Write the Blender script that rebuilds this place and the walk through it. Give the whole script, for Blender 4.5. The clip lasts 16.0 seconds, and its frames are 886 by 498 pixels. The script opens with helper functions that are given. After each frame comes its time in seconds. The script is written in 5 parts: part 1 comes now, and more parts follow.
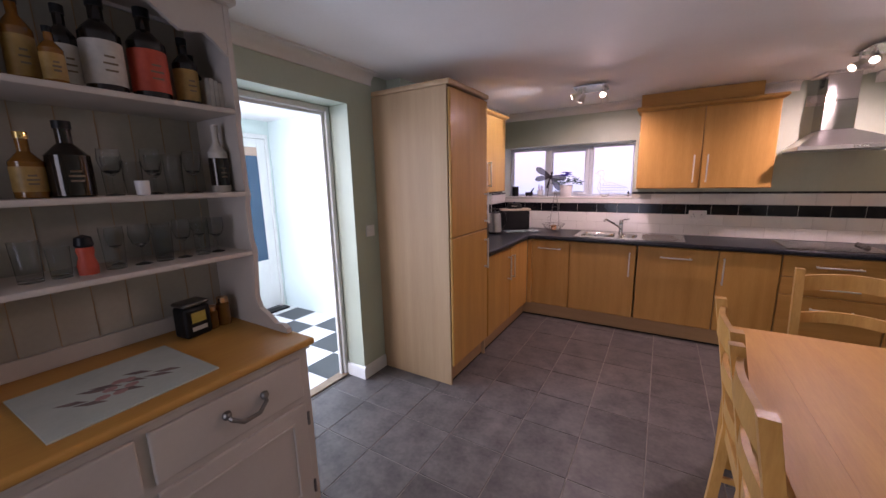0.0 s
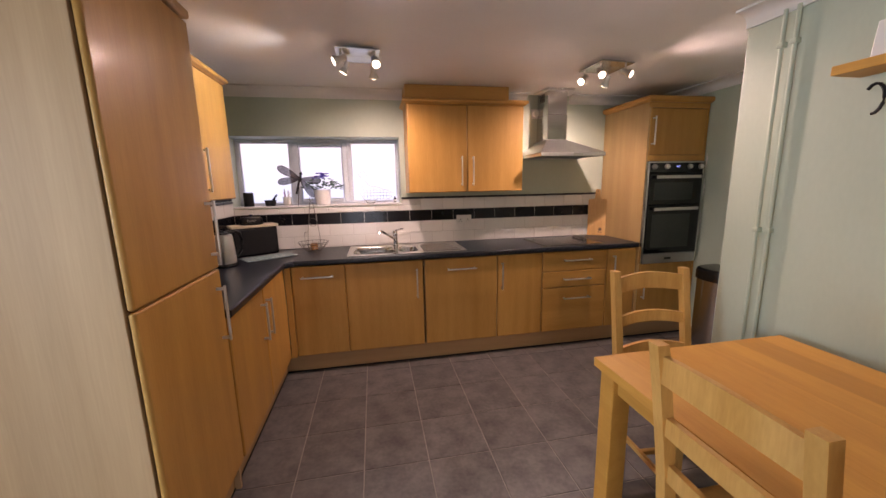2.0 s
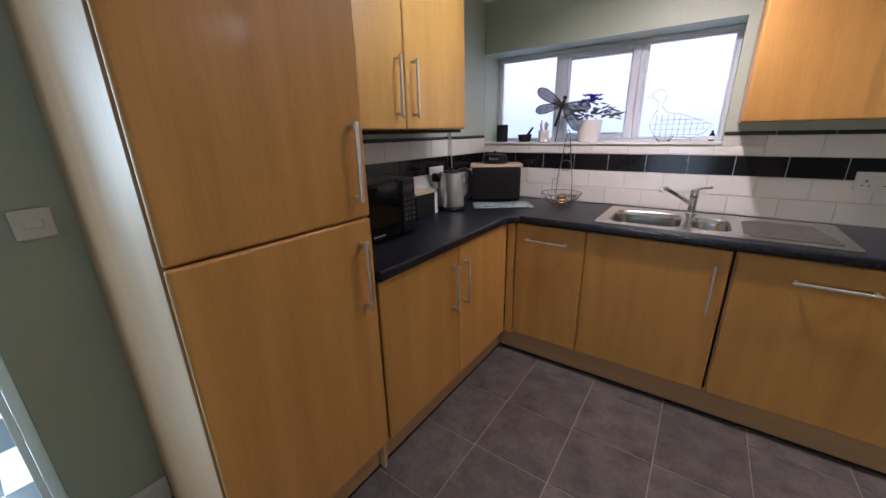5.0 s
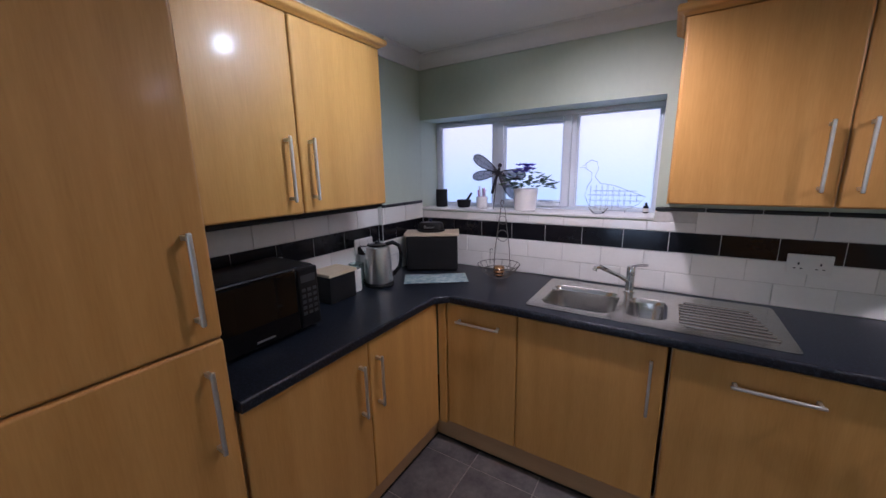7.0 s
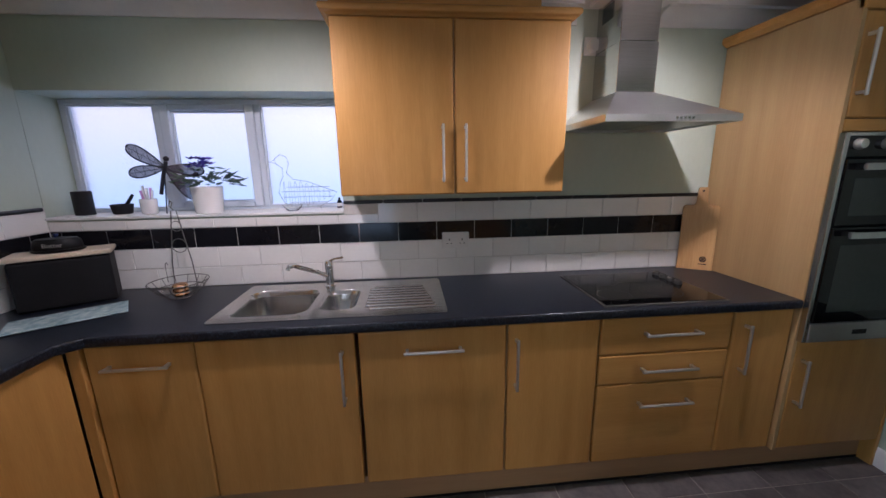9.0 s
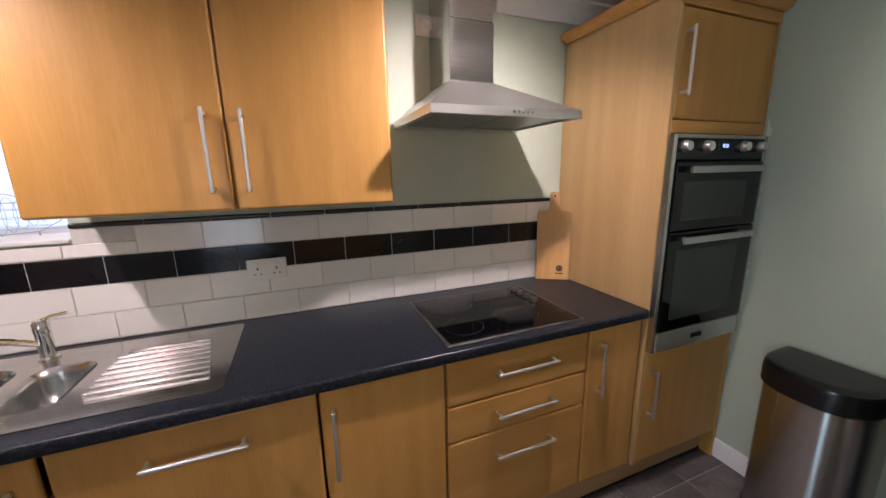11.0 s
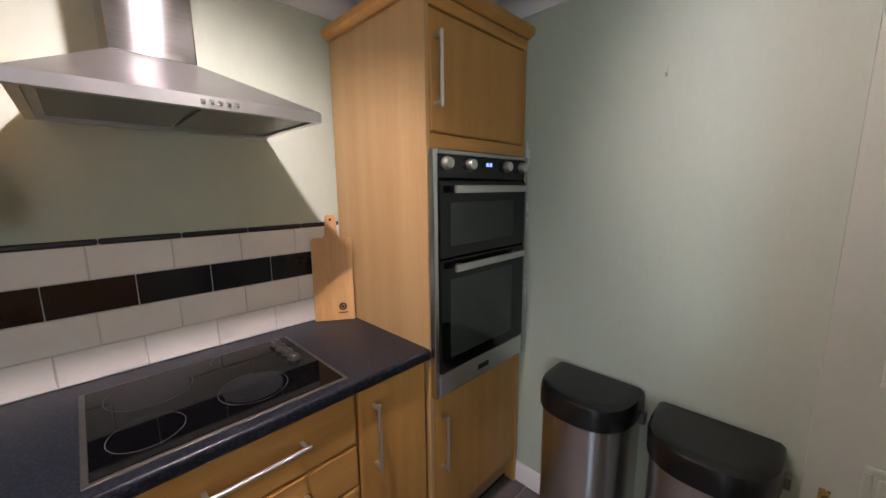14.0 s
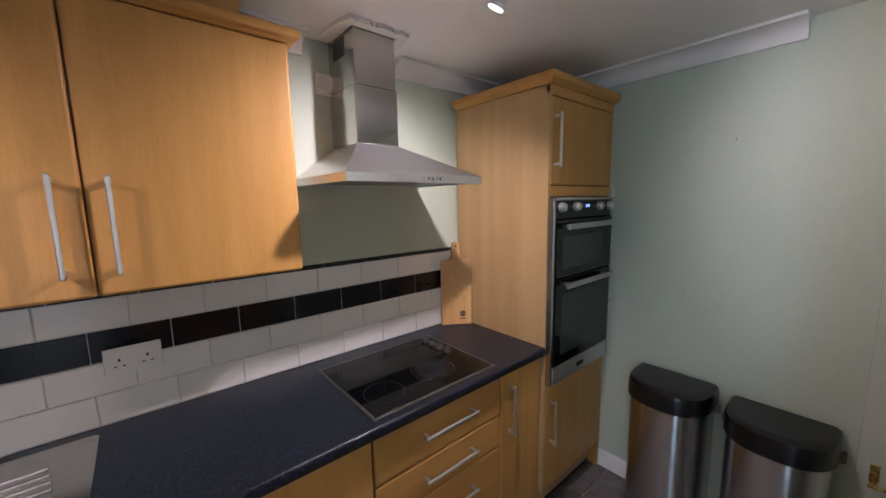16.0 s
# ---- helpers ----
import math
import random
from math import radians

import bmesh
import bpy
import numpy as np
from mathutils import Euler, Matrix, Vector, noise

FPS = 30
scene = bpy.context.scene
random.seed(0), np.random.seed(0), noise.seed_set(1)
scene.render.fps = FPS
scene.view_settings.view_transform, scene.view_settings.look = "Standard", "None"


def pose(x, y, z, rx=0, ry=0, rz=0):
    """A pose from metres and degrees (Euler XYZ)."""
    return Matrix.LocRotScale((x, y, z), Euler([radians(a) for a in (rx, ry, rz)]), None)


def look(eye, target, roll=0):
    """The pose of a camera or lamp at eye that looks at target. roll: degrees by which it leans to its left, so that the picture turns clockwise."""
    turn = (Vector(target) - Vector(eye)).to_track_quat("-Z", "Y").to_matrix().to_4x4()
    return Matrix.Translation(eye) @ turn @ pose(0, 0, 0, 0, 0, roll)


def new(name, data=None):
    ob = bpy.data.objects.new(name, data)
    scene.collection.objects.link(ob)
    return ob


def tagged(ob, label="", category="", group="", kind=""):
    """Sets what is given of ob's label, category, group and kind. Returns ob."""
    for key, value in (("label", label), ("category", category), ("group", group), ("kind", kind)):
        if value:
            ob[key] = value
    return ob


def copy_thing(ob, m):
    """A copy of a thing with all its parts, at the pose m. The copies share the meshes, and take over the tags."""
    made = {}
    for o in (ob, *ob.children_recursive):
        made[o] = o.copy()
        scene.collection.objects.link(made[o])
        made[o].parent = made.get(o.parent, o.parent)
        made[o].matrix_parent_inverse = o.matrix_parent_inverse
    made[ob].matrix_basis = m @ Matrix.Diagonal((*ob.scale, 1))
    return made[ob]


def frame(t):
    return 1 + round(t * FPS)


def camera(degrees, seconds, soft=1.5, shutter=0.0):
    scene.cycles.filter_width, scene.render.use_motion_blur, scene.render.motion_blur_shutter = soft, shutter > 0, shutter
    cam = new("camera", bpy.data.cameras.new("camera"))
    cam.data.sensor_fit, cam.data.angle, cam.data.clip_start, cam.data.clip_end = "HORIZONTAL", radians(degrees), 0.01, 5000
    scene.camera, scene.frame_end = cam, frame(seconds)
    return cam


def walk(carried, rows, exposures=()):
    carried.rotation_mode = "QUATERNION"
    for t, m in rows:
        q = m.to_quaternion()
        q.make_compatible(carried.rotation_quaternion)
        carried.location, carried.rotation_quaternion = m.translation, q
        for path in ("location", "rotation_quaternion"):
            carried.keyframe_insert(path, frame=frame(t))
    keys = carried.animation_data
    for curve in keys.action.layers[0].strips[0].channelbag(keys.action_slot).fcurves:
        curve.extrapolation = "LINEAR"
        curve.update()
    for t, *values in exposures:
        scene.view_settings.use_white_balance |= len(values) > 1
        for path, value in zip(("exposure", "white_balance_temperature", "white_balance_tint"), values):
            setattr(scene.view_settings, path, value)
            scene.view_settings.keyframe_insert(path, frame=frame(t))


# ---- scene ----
cam = camera(101.9, 16.0)
PATH = [
    (0, (0.234, 0.299, 1.5), (-0.788, 1.978, 1.129), -1.3),
    (0.5, (0.131, 0.553, 1.508), (-0.48, 2.422, 1.144), -1.3),
    (1, (-0.079, 0.775, 1.483), (-0.399, 2.717, 1.127), -1.2),
    (1.5, (-0.25, 0.969, 1.463), (-0.217, 2.941, 1.13), -1.0),
    (2, (-0.294, 1.293, 1.451), (0.071, 3.228, 1.097), -1.1),
    (2.5, (-0.342, 1.611, 1.431), (0.285, 3.481, 1.097), -1.1),
    (3, (-0.403, 1.851, 1.465), (0.405, 3.647, 1.116), -1.0),
    (3.5, (-0.365, 2.06, 1.412), (0.427, 3.855, 1.023), -1.3),
    (4, (-0.268, 2.192, 1.386), (-0.039, 4.122, 0.917), -1.5),
    (4.5, (-0.173, 2.189, 1.348), (-0.801, 4.005, 0.792), -1.5),
    (4.7, (-0.138, 2.164, 1.352), (-1.0, 3.858, 0.728), -1.4),
    (5.75, (-0.045, 2.34, 1.45), (-1.42, 3.7, 0.92), -1.2),
    (7, (0.01, 2.552, 1.535), (-1.03, 4.208, 1.114), -1.1),
    (7.5, (-0.034, 2.63, 1.528), (-0.577, 4.506, 1.094), -1.0),
    (8, (0.006, 2.655, 1.524), (-0.256, 4.59, 1.089), -1.1),
    (8.5, (0.101, 2.669, 1.511), (0.057, 4.621, 1.078), -1.1),
    (9, (0.301, 2.723, 1.488), (0.479, 4.668, 1.061), -0.9),
    (9.5, (0.494, 2.787, 1.482), (0.851, 4.705, 1.043), -0.8),
    (10, (0.565, 2.868, 1.465), (1.137, 4.732, 1.016), -1.0),
    (12.5, (0.964, 3.23, 1.532), (1.869, 4.985, 1.218), -0.9),
    (13, (1.062, 3.205, 1.497), (2.274, 4.772, 1.218), -0.9),
    (13.5, (1.15, 3.17, 1.457), (2.502, 4.613, 1.158), -0.7),
    (14, (1.17, 3.163, 1.476), (2.573, 4.551, 1.151), -0.6),
    (14.5, (1.093, 3.167, 1.558), (2.536, 4.517, 1.245), -0.7),
    (15, (0.952, 3.181, 1.614), (2.409, 4.522, 1.328), -0.7),
    (15.5, (0.726, 3.191, 1.619), (2.1, 4.621, 1.364), -1.0),
    (16, (0.599, 3.13, 1.608), (1.88, 4.642, 1.337), -1.0),
]
EXPOSURES = [
    (0, 0.2, 6700, 34), (0.5, 0.05, 6700, 32), (1, -0.2, 7000, 28), (1.5, 0.1, 8600, 30), (2, 0.35, 7600, 24), (2.5, 0.1, 6400, 17), (3.5, 0.05, 6200, 12), (4, 0.15, 6100, 10), (4.7, 0.25, 6000, 10),
    (7, -0.05, 5350, 13), (7.5, 0.1, 5150, 12), (8, 0.05, 5150, 10), (8.5, -0.1, 5350, 11), (9, -0.05, 5500, 11), (9.5, 0.15, 6400, 13), (10, 0.3, 6800, 12), (10.2, 0.35, 6700, 12), (12.3, 0.55, 5700, 11), (12.5, 0.55, 5700, 11), (13.5, 0.55, 6000, 13), (14.5, 0.6, 6200, 14), (15, 0.5, 6200, 15), (16, 0.25, 5750, 12),
]
walk(cam, [(t, look(eye, target, roll)) for t, eye, target, roll in PATH], EXPOSURES)

# ---- world and daylight ----
world = bpy.data.worlds.new("overcast_sky")
scene.world = world
world.use_nodes = True
wn = world.node_tree
sky = wn.nodes.new("ShaderNodeTexSky")
sky.sky_type, sky.sun_disc, sky.sun_elevation, sky.sun_rotation = "NISHITA", False, radians(20), radians(200)
wn.links.new(sky.outputs[0], wn.nodes["Background"].inputs[0])
wn.nodes["Background"].inputs[1].default_value = 0.1

SPOT_WATTS, SPOT_TINT = 30.0, (1.0, 0.815, 0.795)
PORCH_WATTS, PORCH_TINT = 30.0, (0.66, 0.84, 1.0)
WINDOW_GLOW = 1.35
SOUTH_WATTS, SOUTH_TINT = 15.0, (0.66, 0.80, 1.0)


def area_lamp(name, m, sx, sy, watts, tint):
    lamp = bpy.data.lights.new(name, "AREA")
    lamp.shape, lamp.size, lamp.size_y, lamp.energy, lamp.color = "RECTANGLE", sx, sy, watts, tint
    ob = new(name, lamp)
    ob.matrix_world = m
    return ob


def spot_lamp(name, eye, target, watts, tint, angle=125, soft_edge=0.9):
    lamp = bpy.data.lights.new(name, "SPOT")
    lamp.energy, lamp.color, lamp.spot_size, lamp.spot_blend, lamp.shadow_soft_size = watts, tint, radians(angle), soft_edge, 0.022
    ob = new(name, lamp)
    ob.matrix_world = look(eye, target)
    return ob


# daylight at the porch's glazed side, which is unseen and assumed
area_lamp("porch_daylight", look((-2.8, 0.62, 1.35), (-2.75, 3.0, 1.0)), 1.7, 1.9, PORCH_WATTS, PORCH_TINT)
# unseen lamp added to brighten the kitchen floor through the doorway
area_lamp("porch_side_fill", look((-3.70, 1.30, 1.42), (-1.0, 1.45, 1.2)), 1.1, 1.1, PORCH_WATTS * 2.6, PORCH_TINT)
# daylight in the glazed door behind the start of the walk
area_lamp("dining_daylight", look((-0.55, -1.58, 1.05), (-0.45, 2.0, 1.0)), 0.95, 1.8, SOUTH_WATTS, SOUTH_TINT)


# ---- materials ----
def shader(name):
    m = bpy.data.materials.new(name)
    m.use_nodes = True
    t = m.node_tree
    return m, t, t.nodes["Principled BSDF"]


def surface(name, c1, c2, stretch=(1, 1, 1), size=6.0, detail=5.0, rough=(0.4, 0.6), metal=0.0, bump=0.0, bump_size=80.0,
            bump_stretch=None, vary=0.0, fine=0.25, fine_size=60.0, lo=0.3, hi=0.7, coat=0.0, coat_rough=0.08, spec=0.5, far=0.001):
    """Two-scale noise colour, roughness and relief in object space; vary: spread of brightness from object to object."""
    m, t, b = shader(name)
    n, l = t.nodes, t.links
    co = n.new("ShaderNodeTexCoord")
    mp = n.new("ShaderNodeMapping")
    mp.inputs["Scale"].default_value = stretch
    src = co.outputs["Object"]
    info = n.new("ShaderNodeObjectInfo")
    if vary:
        add = n.new("ShaderNodeVectorMath")
        add.operation = "MULTIPLY_ADD"
        add.inputs[1].default_value = (1, 1, 1)
        comb = n.new("ShaderNodeMath")
        comb.operation = "MULTIPLY"
        comb.inputs[1].default_value = 17.0
        l.new(info.outputs["Random"], comb.inputs[0])
        l.new(src, add.inputs[0])
        l.new(comb.outputs[0], add.inputs[2])
        src = add.outputs[0]
    l.new(src, mp.inputs["Vector"])
    big = n.new("ShaderNodeTexNoise")
    big.inputs["Scale"].default_value, big.inputs["Detail"].default_value = size, detail
    l.new(mp.outputs[0], big.inputs["Vector"])
    small = n.new("ShaderNodeTexNoise")
    small.inputs["Scale"].default_value, small.inputs["Detail"].default_value = fine_size, 3
    l.new(mp.outputs[0], small.inputs["Vector"])
    mix = n.new("ShaderNodeMix")
    mix.inputs["Factor"].default_value = fine
    l.new(big.outputs[0], mix.inputs["A"])
    l.new(small.outputs[0], mix.inputs["B"])
    ramp = n.new("ShaderNodeValToRGB")
    ramp.color_ramp.elements[0].position, ramp.color_ramp.elements[1].position = lo, hi
    ramp.color_ramp.elements[0].color, ramp.color_ramp.elements[1].color = (*c1, 1), (*c2, 1)
    l.new(mix.outputs[0], ramp.inputs[0])
    colour = ramp.outputs[0]
    if vary:
        hsv = n.new("ShaderNodeHueSaturation")
        rng = n.new("ShaderNodeMapRange")
        rng.inputs["To Min"].default_value, rng.inputs["To Max"].default_value = 1 - vary, 1 + vary
        l.new(info.outputs["Random"], rng.inputs["Value"])
        l.new(rng.outputs[0], hsv.inputs["Value"])
        l.new(colour, hsv.inputs["Color"])
        colour = hsv.outputs[0]
    l.new(colour, b.inputs["Base Color"])
    rr = n.new("ShaderNodeMapRange")
    rr.inputs["To Min"].default_value, rr.inputs["To Max"].default_value = rough
    l.new(big.outputs[0], rr.inputs["Value"])
    l.new(rr.outputs[0], b.inputs["Roughness"])
    b.inputs["Metallic"].default_value = metal
    b.inputs["Coat Weight"].default_value, b.inputs["Coat Roughness"].default_value = coat, coat_rough
    b.inputs["Specular IOR Level"].default_value = spec
    if bump:
        mb = n.new("ShaderNodeMapping")
        mb.inputs["Scale"].default_value = bump_stretch or stretch
        l.new(co.outputs["Object"], mb.inputs["Vector"])
        bn = n.new("ShaderNodeTexNoise")
        bn.inputs["Scale"].default_value, bn.inputs["Detail"].default_value = bump_size, 4
        l.new(mb.outputs[0], bn.inputs["Vector"])
        bp = n.new("ShaderNodeBump")
        bp.inputs["Strength"].default_value, bp.inputs["Distance"].default_value = bump, far
        l.new(bn.outputs[0], bp.inputs["Height"])
        l.new(bp.outputs[0], b.inputs["Normal"])
    return m


def glass(name, tint=(1, 1, 1), rough=0.0, ior=1.45, alpha=1.0):
    m, t, b = shader(name)
    b.inputs["Base Color"].default_value = (*tint, 1)
    b.inputs["Transmission Weight"].default_value = 1.0
    b.inputs["Roughness"].default_value, b.inputs["IOR"].default_value = rough, ior
    b.inputs["Alpha"].default_value = alpha
    return m


def glow(name, colour, strength):
    m, t, b = shader(name)
    b.inputs["Base Color"].default_value = (0, 0, 0, 1)
    b.inputs["Emission Color"].default_value = (*colour, 1)
    b.inputs["Emission Strength"].default_value = strength
    return m


WALL = surface("sage_paint", (0.415, 0.47, 0.375), (0.49, 0.55, 0.445), size=2.2, stretch=(1, 1, 0.45), rough=(0.45, 0.65), bump=0.25, bump_size=55, fine=0.2)
PORCH_WALL = surface("mint_paint", (0.60, 0.70, 0.67), (0.66, 0.75, 0.72), size=2.5, rough=(0.5, 0.7), bump=0.2, bump_size=55)
CEILING = surface("ceiling_paint", (0.80, 0.78, 0.76), (0.86, 0.84, 0.82), size=3, rough=(0.6, 0.8), bump=0.5, bump_size=90, fine=0.3)
COVE = surface("cove_paint", (0.70, 0.68, 0.65), (0.76, 0.74, 0.71), size=3, rough=(0.5, 0.7), bump=0.1)
GLOSS_WHITE = surface("white_gloss_paint", (0.72, 0.71, 0.69), (0.80, 0.79, 0.77), size=4, rough=(0.3, 0.45), bump=0.08)
# white plastic, with the window's blue daylight put into its colour
UPVC = surface("upvc", (0.62, 0.67, 0.75), (0.70, 0.75, 0.82), size=4, rough=(0.25, 0.4))
CAB = surface("beech_foil", (0.415, 0.207, 0.048), (0.565, 0.304, 0.084), stretch=(6, 6, 0.45), size=2.2, rough=(0.40, 0.52), fine=0.30, fine_size=34, vary=0.06, bump=0.04, bump_size=40, spec=0.35, coat=0.11, coat_rough=0.16)
# yellower copy of the pale side board; the lamplight's hue is in its colour
CAB_SIDE_LIT = surface("lit_side_board", (0.42, 0.265, 0.105), (0.54, 0.36, 0.16), stretch=(7, 7, 0.3), size=1.8, rough=(0.36, 0.5), fine=0.34, fine_size=24)
CAB_PALE = surface("oak_board", (0.42, 0.268, 0.145), (0.54, 0.362, 0.21), stretch=(7, 7, 0.3), size=1.8, rough=(0.4, 0.55), fine=0.32, fine_size=22)
CAB_H = surface("beech_foil_across", (0.415, 0.207, 0.048), (0.565, 0.304, 0.084), stretch=(0.45, 6, 6), size=2.2, rough=(0.40, 0.52), fine=0.30, fine_size=34, vary=0.05, spec=0.35, coat=0.11, coat_rough=0.16)
PLINTH = surface("beech_plinth", (0.36, 0.21, 0.10), (0.44, 0.27, 0.13), stretch=(0.5, 7, 7), size=3, rough=(0.4, 0.55), fine=0.35, fine_size=28)
TABLE = surface("oiled_hardwood", (0.45, 0.200, 0.038), (0.65, 0.340, 0.080), stretch=(8, 0.7, 8), size=1.8, rough=(0.42, 0.56), spec=0.35, fine=0.3, fine_size=22, vary=0.12, lo=0.2, hi=0.8)
CHAIR = surface("chair_hardwood", (0.49, 0.25, 0.065), (0.67, 0.385, 0.125), stretch=(6, 6, 1), size=3, rough=(0.28, 0.42), fine=0.35, fine_size=22, vary=0.06)
WORKTOP = surface("dark_laminate", (0.004, 0.005, 0.009), (0.070, 0.088, 0.120), size=110, detail=4, rough=(0.26, 0.38), spec=0.32, fine=0.55, fine_size=380, lo=0.48, hi=0.77, bump=0.12, bump_size=220)
DOOR_PAINT = surface("cream_gloss_paint", (0.465, 0.495, 0.41), (0.525, 0.555, 0.47), size=4, rough=(0.35, 0.5))
TILE_W = surface("white_glaze", (0.76, 0.74, 0.70), (0.84, 0.82, 0.78), size=5, rough=(0.07, 0.14), vary=0.03, bump=0.12, bump_size=9, far=0.003)
TILE_B = surface("black_glaze", (0.006, 0.006, 0.008), (0.012, 0.012, 0.015), size=5, rough=(0.08, 0.16), spec=0.32, vary=0.1, bump=0.12, bump_size=9, far=0.003)
GROUT = surface("grout", (0.56, 0.54, 0.50), (0.66, 0.64, 0.60), size=40, rough=(0.8, 0.95), bump=0.3, bump_size=200)
FLOOR_TILE = surface("slate_tile", (0.054, 0.050, 0.051), (0.175, 0.157, 0.148), size=8, detail=7, rough=(0.30, 0.52), fine=0.3, fine_size=45, vary=0.10, bump=0.25, bump_size=30, far=0.002)
FLOOR_GROUT = surface("floor_grout", (0.24, 0.215, 0.19), (0.36, 0.325, 0.29), size=20, rough=(0.8, 0.95))
STEEL = surface("brushed_steel", (0.52, 0.515, 0.51), (0.62, 0.615, 0.61), stretch=(1, 1, 40), size=6, rough=(0.20, 0.26), metal=1.0, fine=0.3, fine_size=20)
STEEL_H = surface("brushed_steel_across", (0.52, 0.515, 0.51), (0.60, 0.595, 0.59), stretch=(1, 30, 1), size=8, rough=(0.30, 0.38), metal=1.0, fine=0.3)
CHIMNEY_STEEL = surface("brushed_chimney_steel", (0.52, 0.515, 0.51), (0.62, 0.615, 0.61), stretch=(1, 1, 40), size=6, rough=(0.08, 0.11), metal=1.0, fine=0.3, fine_size=20)
for m in (STEEL, STEEL_H, CHIMNEY_STEEL):
    b = m.node_tree.nodes["Principled BSDF"]
    tan = m.node_tree.nodes.new("ShaderNodeTangent")
    tan.direction_type, tan.axis = "RADIAL", "Z"
    m.node_tree.links.new(tan.outputs[0], b.inputs["Tangent"])
    b.inputs["Anisotropic"].default_value, b.inputs["Anisotropic Rotation"].default_value = 0.92, 0.25
HOOD_STEEL = surface("satin_steel", (0.60, 0.595, 0.59), (0.68, 0.675, 0.67), stretch=(1, 30, 1), size=8, rough=(0.27, 0.34), metal=1.0, fine=0.3)
SINK_STEEL = surface("sink_steel", (0.52, 0.51, 0.49), (0.66, 0.65, 0.63), stretch=(1, 12, 12), size=5, rough=(0.17, 0.24), metal=1.0, fine=0.4, fine_size=30, bump=0.03, bump_size=60)
NICKEL = surface("satin_nickel", (0.70, 0.69, 0.67), (0.78, 0.77, 0.75), size=12, rough=(0.30, 0.42), metal=1.0)
CHROME = surface("chrome", (0.75, 0.75, 0.75), (0.8, 0.8, 0.8), size=12, rough=(0.05, 0.12), metal=1.0)
BRASS = surface("brass", (0.62, 0.42, 0.14), (0.7, 0.5, 0.2), size=20, rough=(0.2, 0.35), metal=1.0)
COPPER = surface("copper", (0.75, 0.40, 0.20), (0.85, 0.5, 0.28), size=20, rough=(0.18, 0.3), metal=1.0)
PEWTER = surface("dull_pewter", (0.16, 0.15, 0.14), (0.24, 0.23, 0.21), size=20, rough=(0.4, 0.55), metal=1.0)
BLACK = surface("black_plastic", (0.004, 0.004, 0.0045), (0.008, 0.008, 0.0085), size=12, rough=(0.32, 0.48), bump=0.05, spec=0.28)
BLACK_MATT = surface("black_matt", (0.006, 0.006, 0.007), (0.012, 0.012, 0.013), size=12, rough=(0.55, 0.7), bump=0.1, spec=0.3)
LID_PLASTIC = surface("lid_plastic", (0.006, 0.006, 0.006), (0.011, 0.011, 0.011), size=20, rough=(0.2, 0.3), spec=0.45)
BLACK_GLASS = surface("black_glass", (0.002, 0.002, 0.0025), (0.004, 0.004, 0.0045), size=3, rough=(0.03, 0.06), spec=0.4)
GREY_GLASS = surface("oven_window", (0.028, 0.034, 0.030), (0.040, 0.048, 0.042), size=3, rough=(0.04, 0.08), spec=0.35)
WHITE_PLASTIC = surface("white_plastic", (0.72, 0.70, 0.66), (0.78, 0.76, 0.72), size=8, rough=(0.3, 0.4))
CERAMIC = surface("white_ceramic", (0.74, 0.72, 0.70), (0.80, 0.78, 0.76), size=8, rough=(0.15, 0.25))
BOARD_WOOD = surface("acacia_board", (0.46, 0.25, 0.085), (0.62, 0.38, 0.15), stretch=(9, 9, 0.8), size=2.5, rough=(0.4, 0.55), fine=0.3, fine_size=20)
CREAM = surface("cream_paint", (0.50, 0.44, 0.38), (0.56, 0.50, 0.43), size=4, rough=(0.4, 0.55), bump=0.1)
# darker tone than CREAM, for the dresser's back panel
CREAM_DARK = surface("dark_cream_boards", (0.34, 0.305, 0.245), (0.42, 0.38, 0.31), size=4, rough=(0.5, 0.65), bump=0.1)
VINYL_W = surface("white_vinyl", (0.70, 0.70, 0.70), (0.78, 0.78, 0.78), size=6, rough=(0.25, 0.4), vary=0.03)
VINYL_B = surface("charcoal_vinyl", (0.030, 0.034, 0.040), (0.055, 0.06, 0.066), size=6, rough=(0.25, 0.4), vary=0.08)
BLUE_PANE = surface("dark_blue_blind", (0.035, 0.085, 0.15), (0.05, 0.11, 0.19), size=2, rough=(0.2, 0.3))
FROST = glass("obscure_glass", (0.97, 0.97, 1.0), rough=0.50)
fn = FROST.node_tree
f_co, f_no, f_bp = fn.nodes.new("ShaderNodeTexCoord"), fn.nodes.new("ShaderNodeTexVoronoi"), fn.nodes.new("ShaderNodeBump")
f_no.inputs["Scale"].default_value = 70.0
f_bp.inputs["Strength"].default_value, f_bp.inputs["Distance"].default_value = 0.35, 0.004
fn.links.new(f_co.outputs["Object"], f_no.inputs["Vector"])
fn.links.new(f_no.outputs["Distance"], f_bp.inputs["Height"])
fn.links.new(f_bp.outputs[0], fn.nodes["Principled BSDF"].inputs["Normal"])
CLEAR = glass("clear_glass", (0.96, 0.98, 0.97))
PALE_GLASS = glass("textured_glass", (0.75, 0.9, 0.88), rough=0.25)
LEAF = surface("leaf", (0.045, 0.085, 0.045), (0.11, 0.17, 0.10), size=30, rough=(0.4, 0.6), vary=0.2)
PETAL = surface("purple_petal", (0.11, 0.07, 0.55), (0.24, 0.17, 0.80), size=30, rough=(0.5, 0.7))
PINK = surface("pink_plastic", (0.55, 0.25, 0.5), (0.65, 0.35, 0.6), size=30, rough=(0.4, 0.6))
LED = glow("lamp_glass", (1.0, 0.86, 0.68), 14.0)
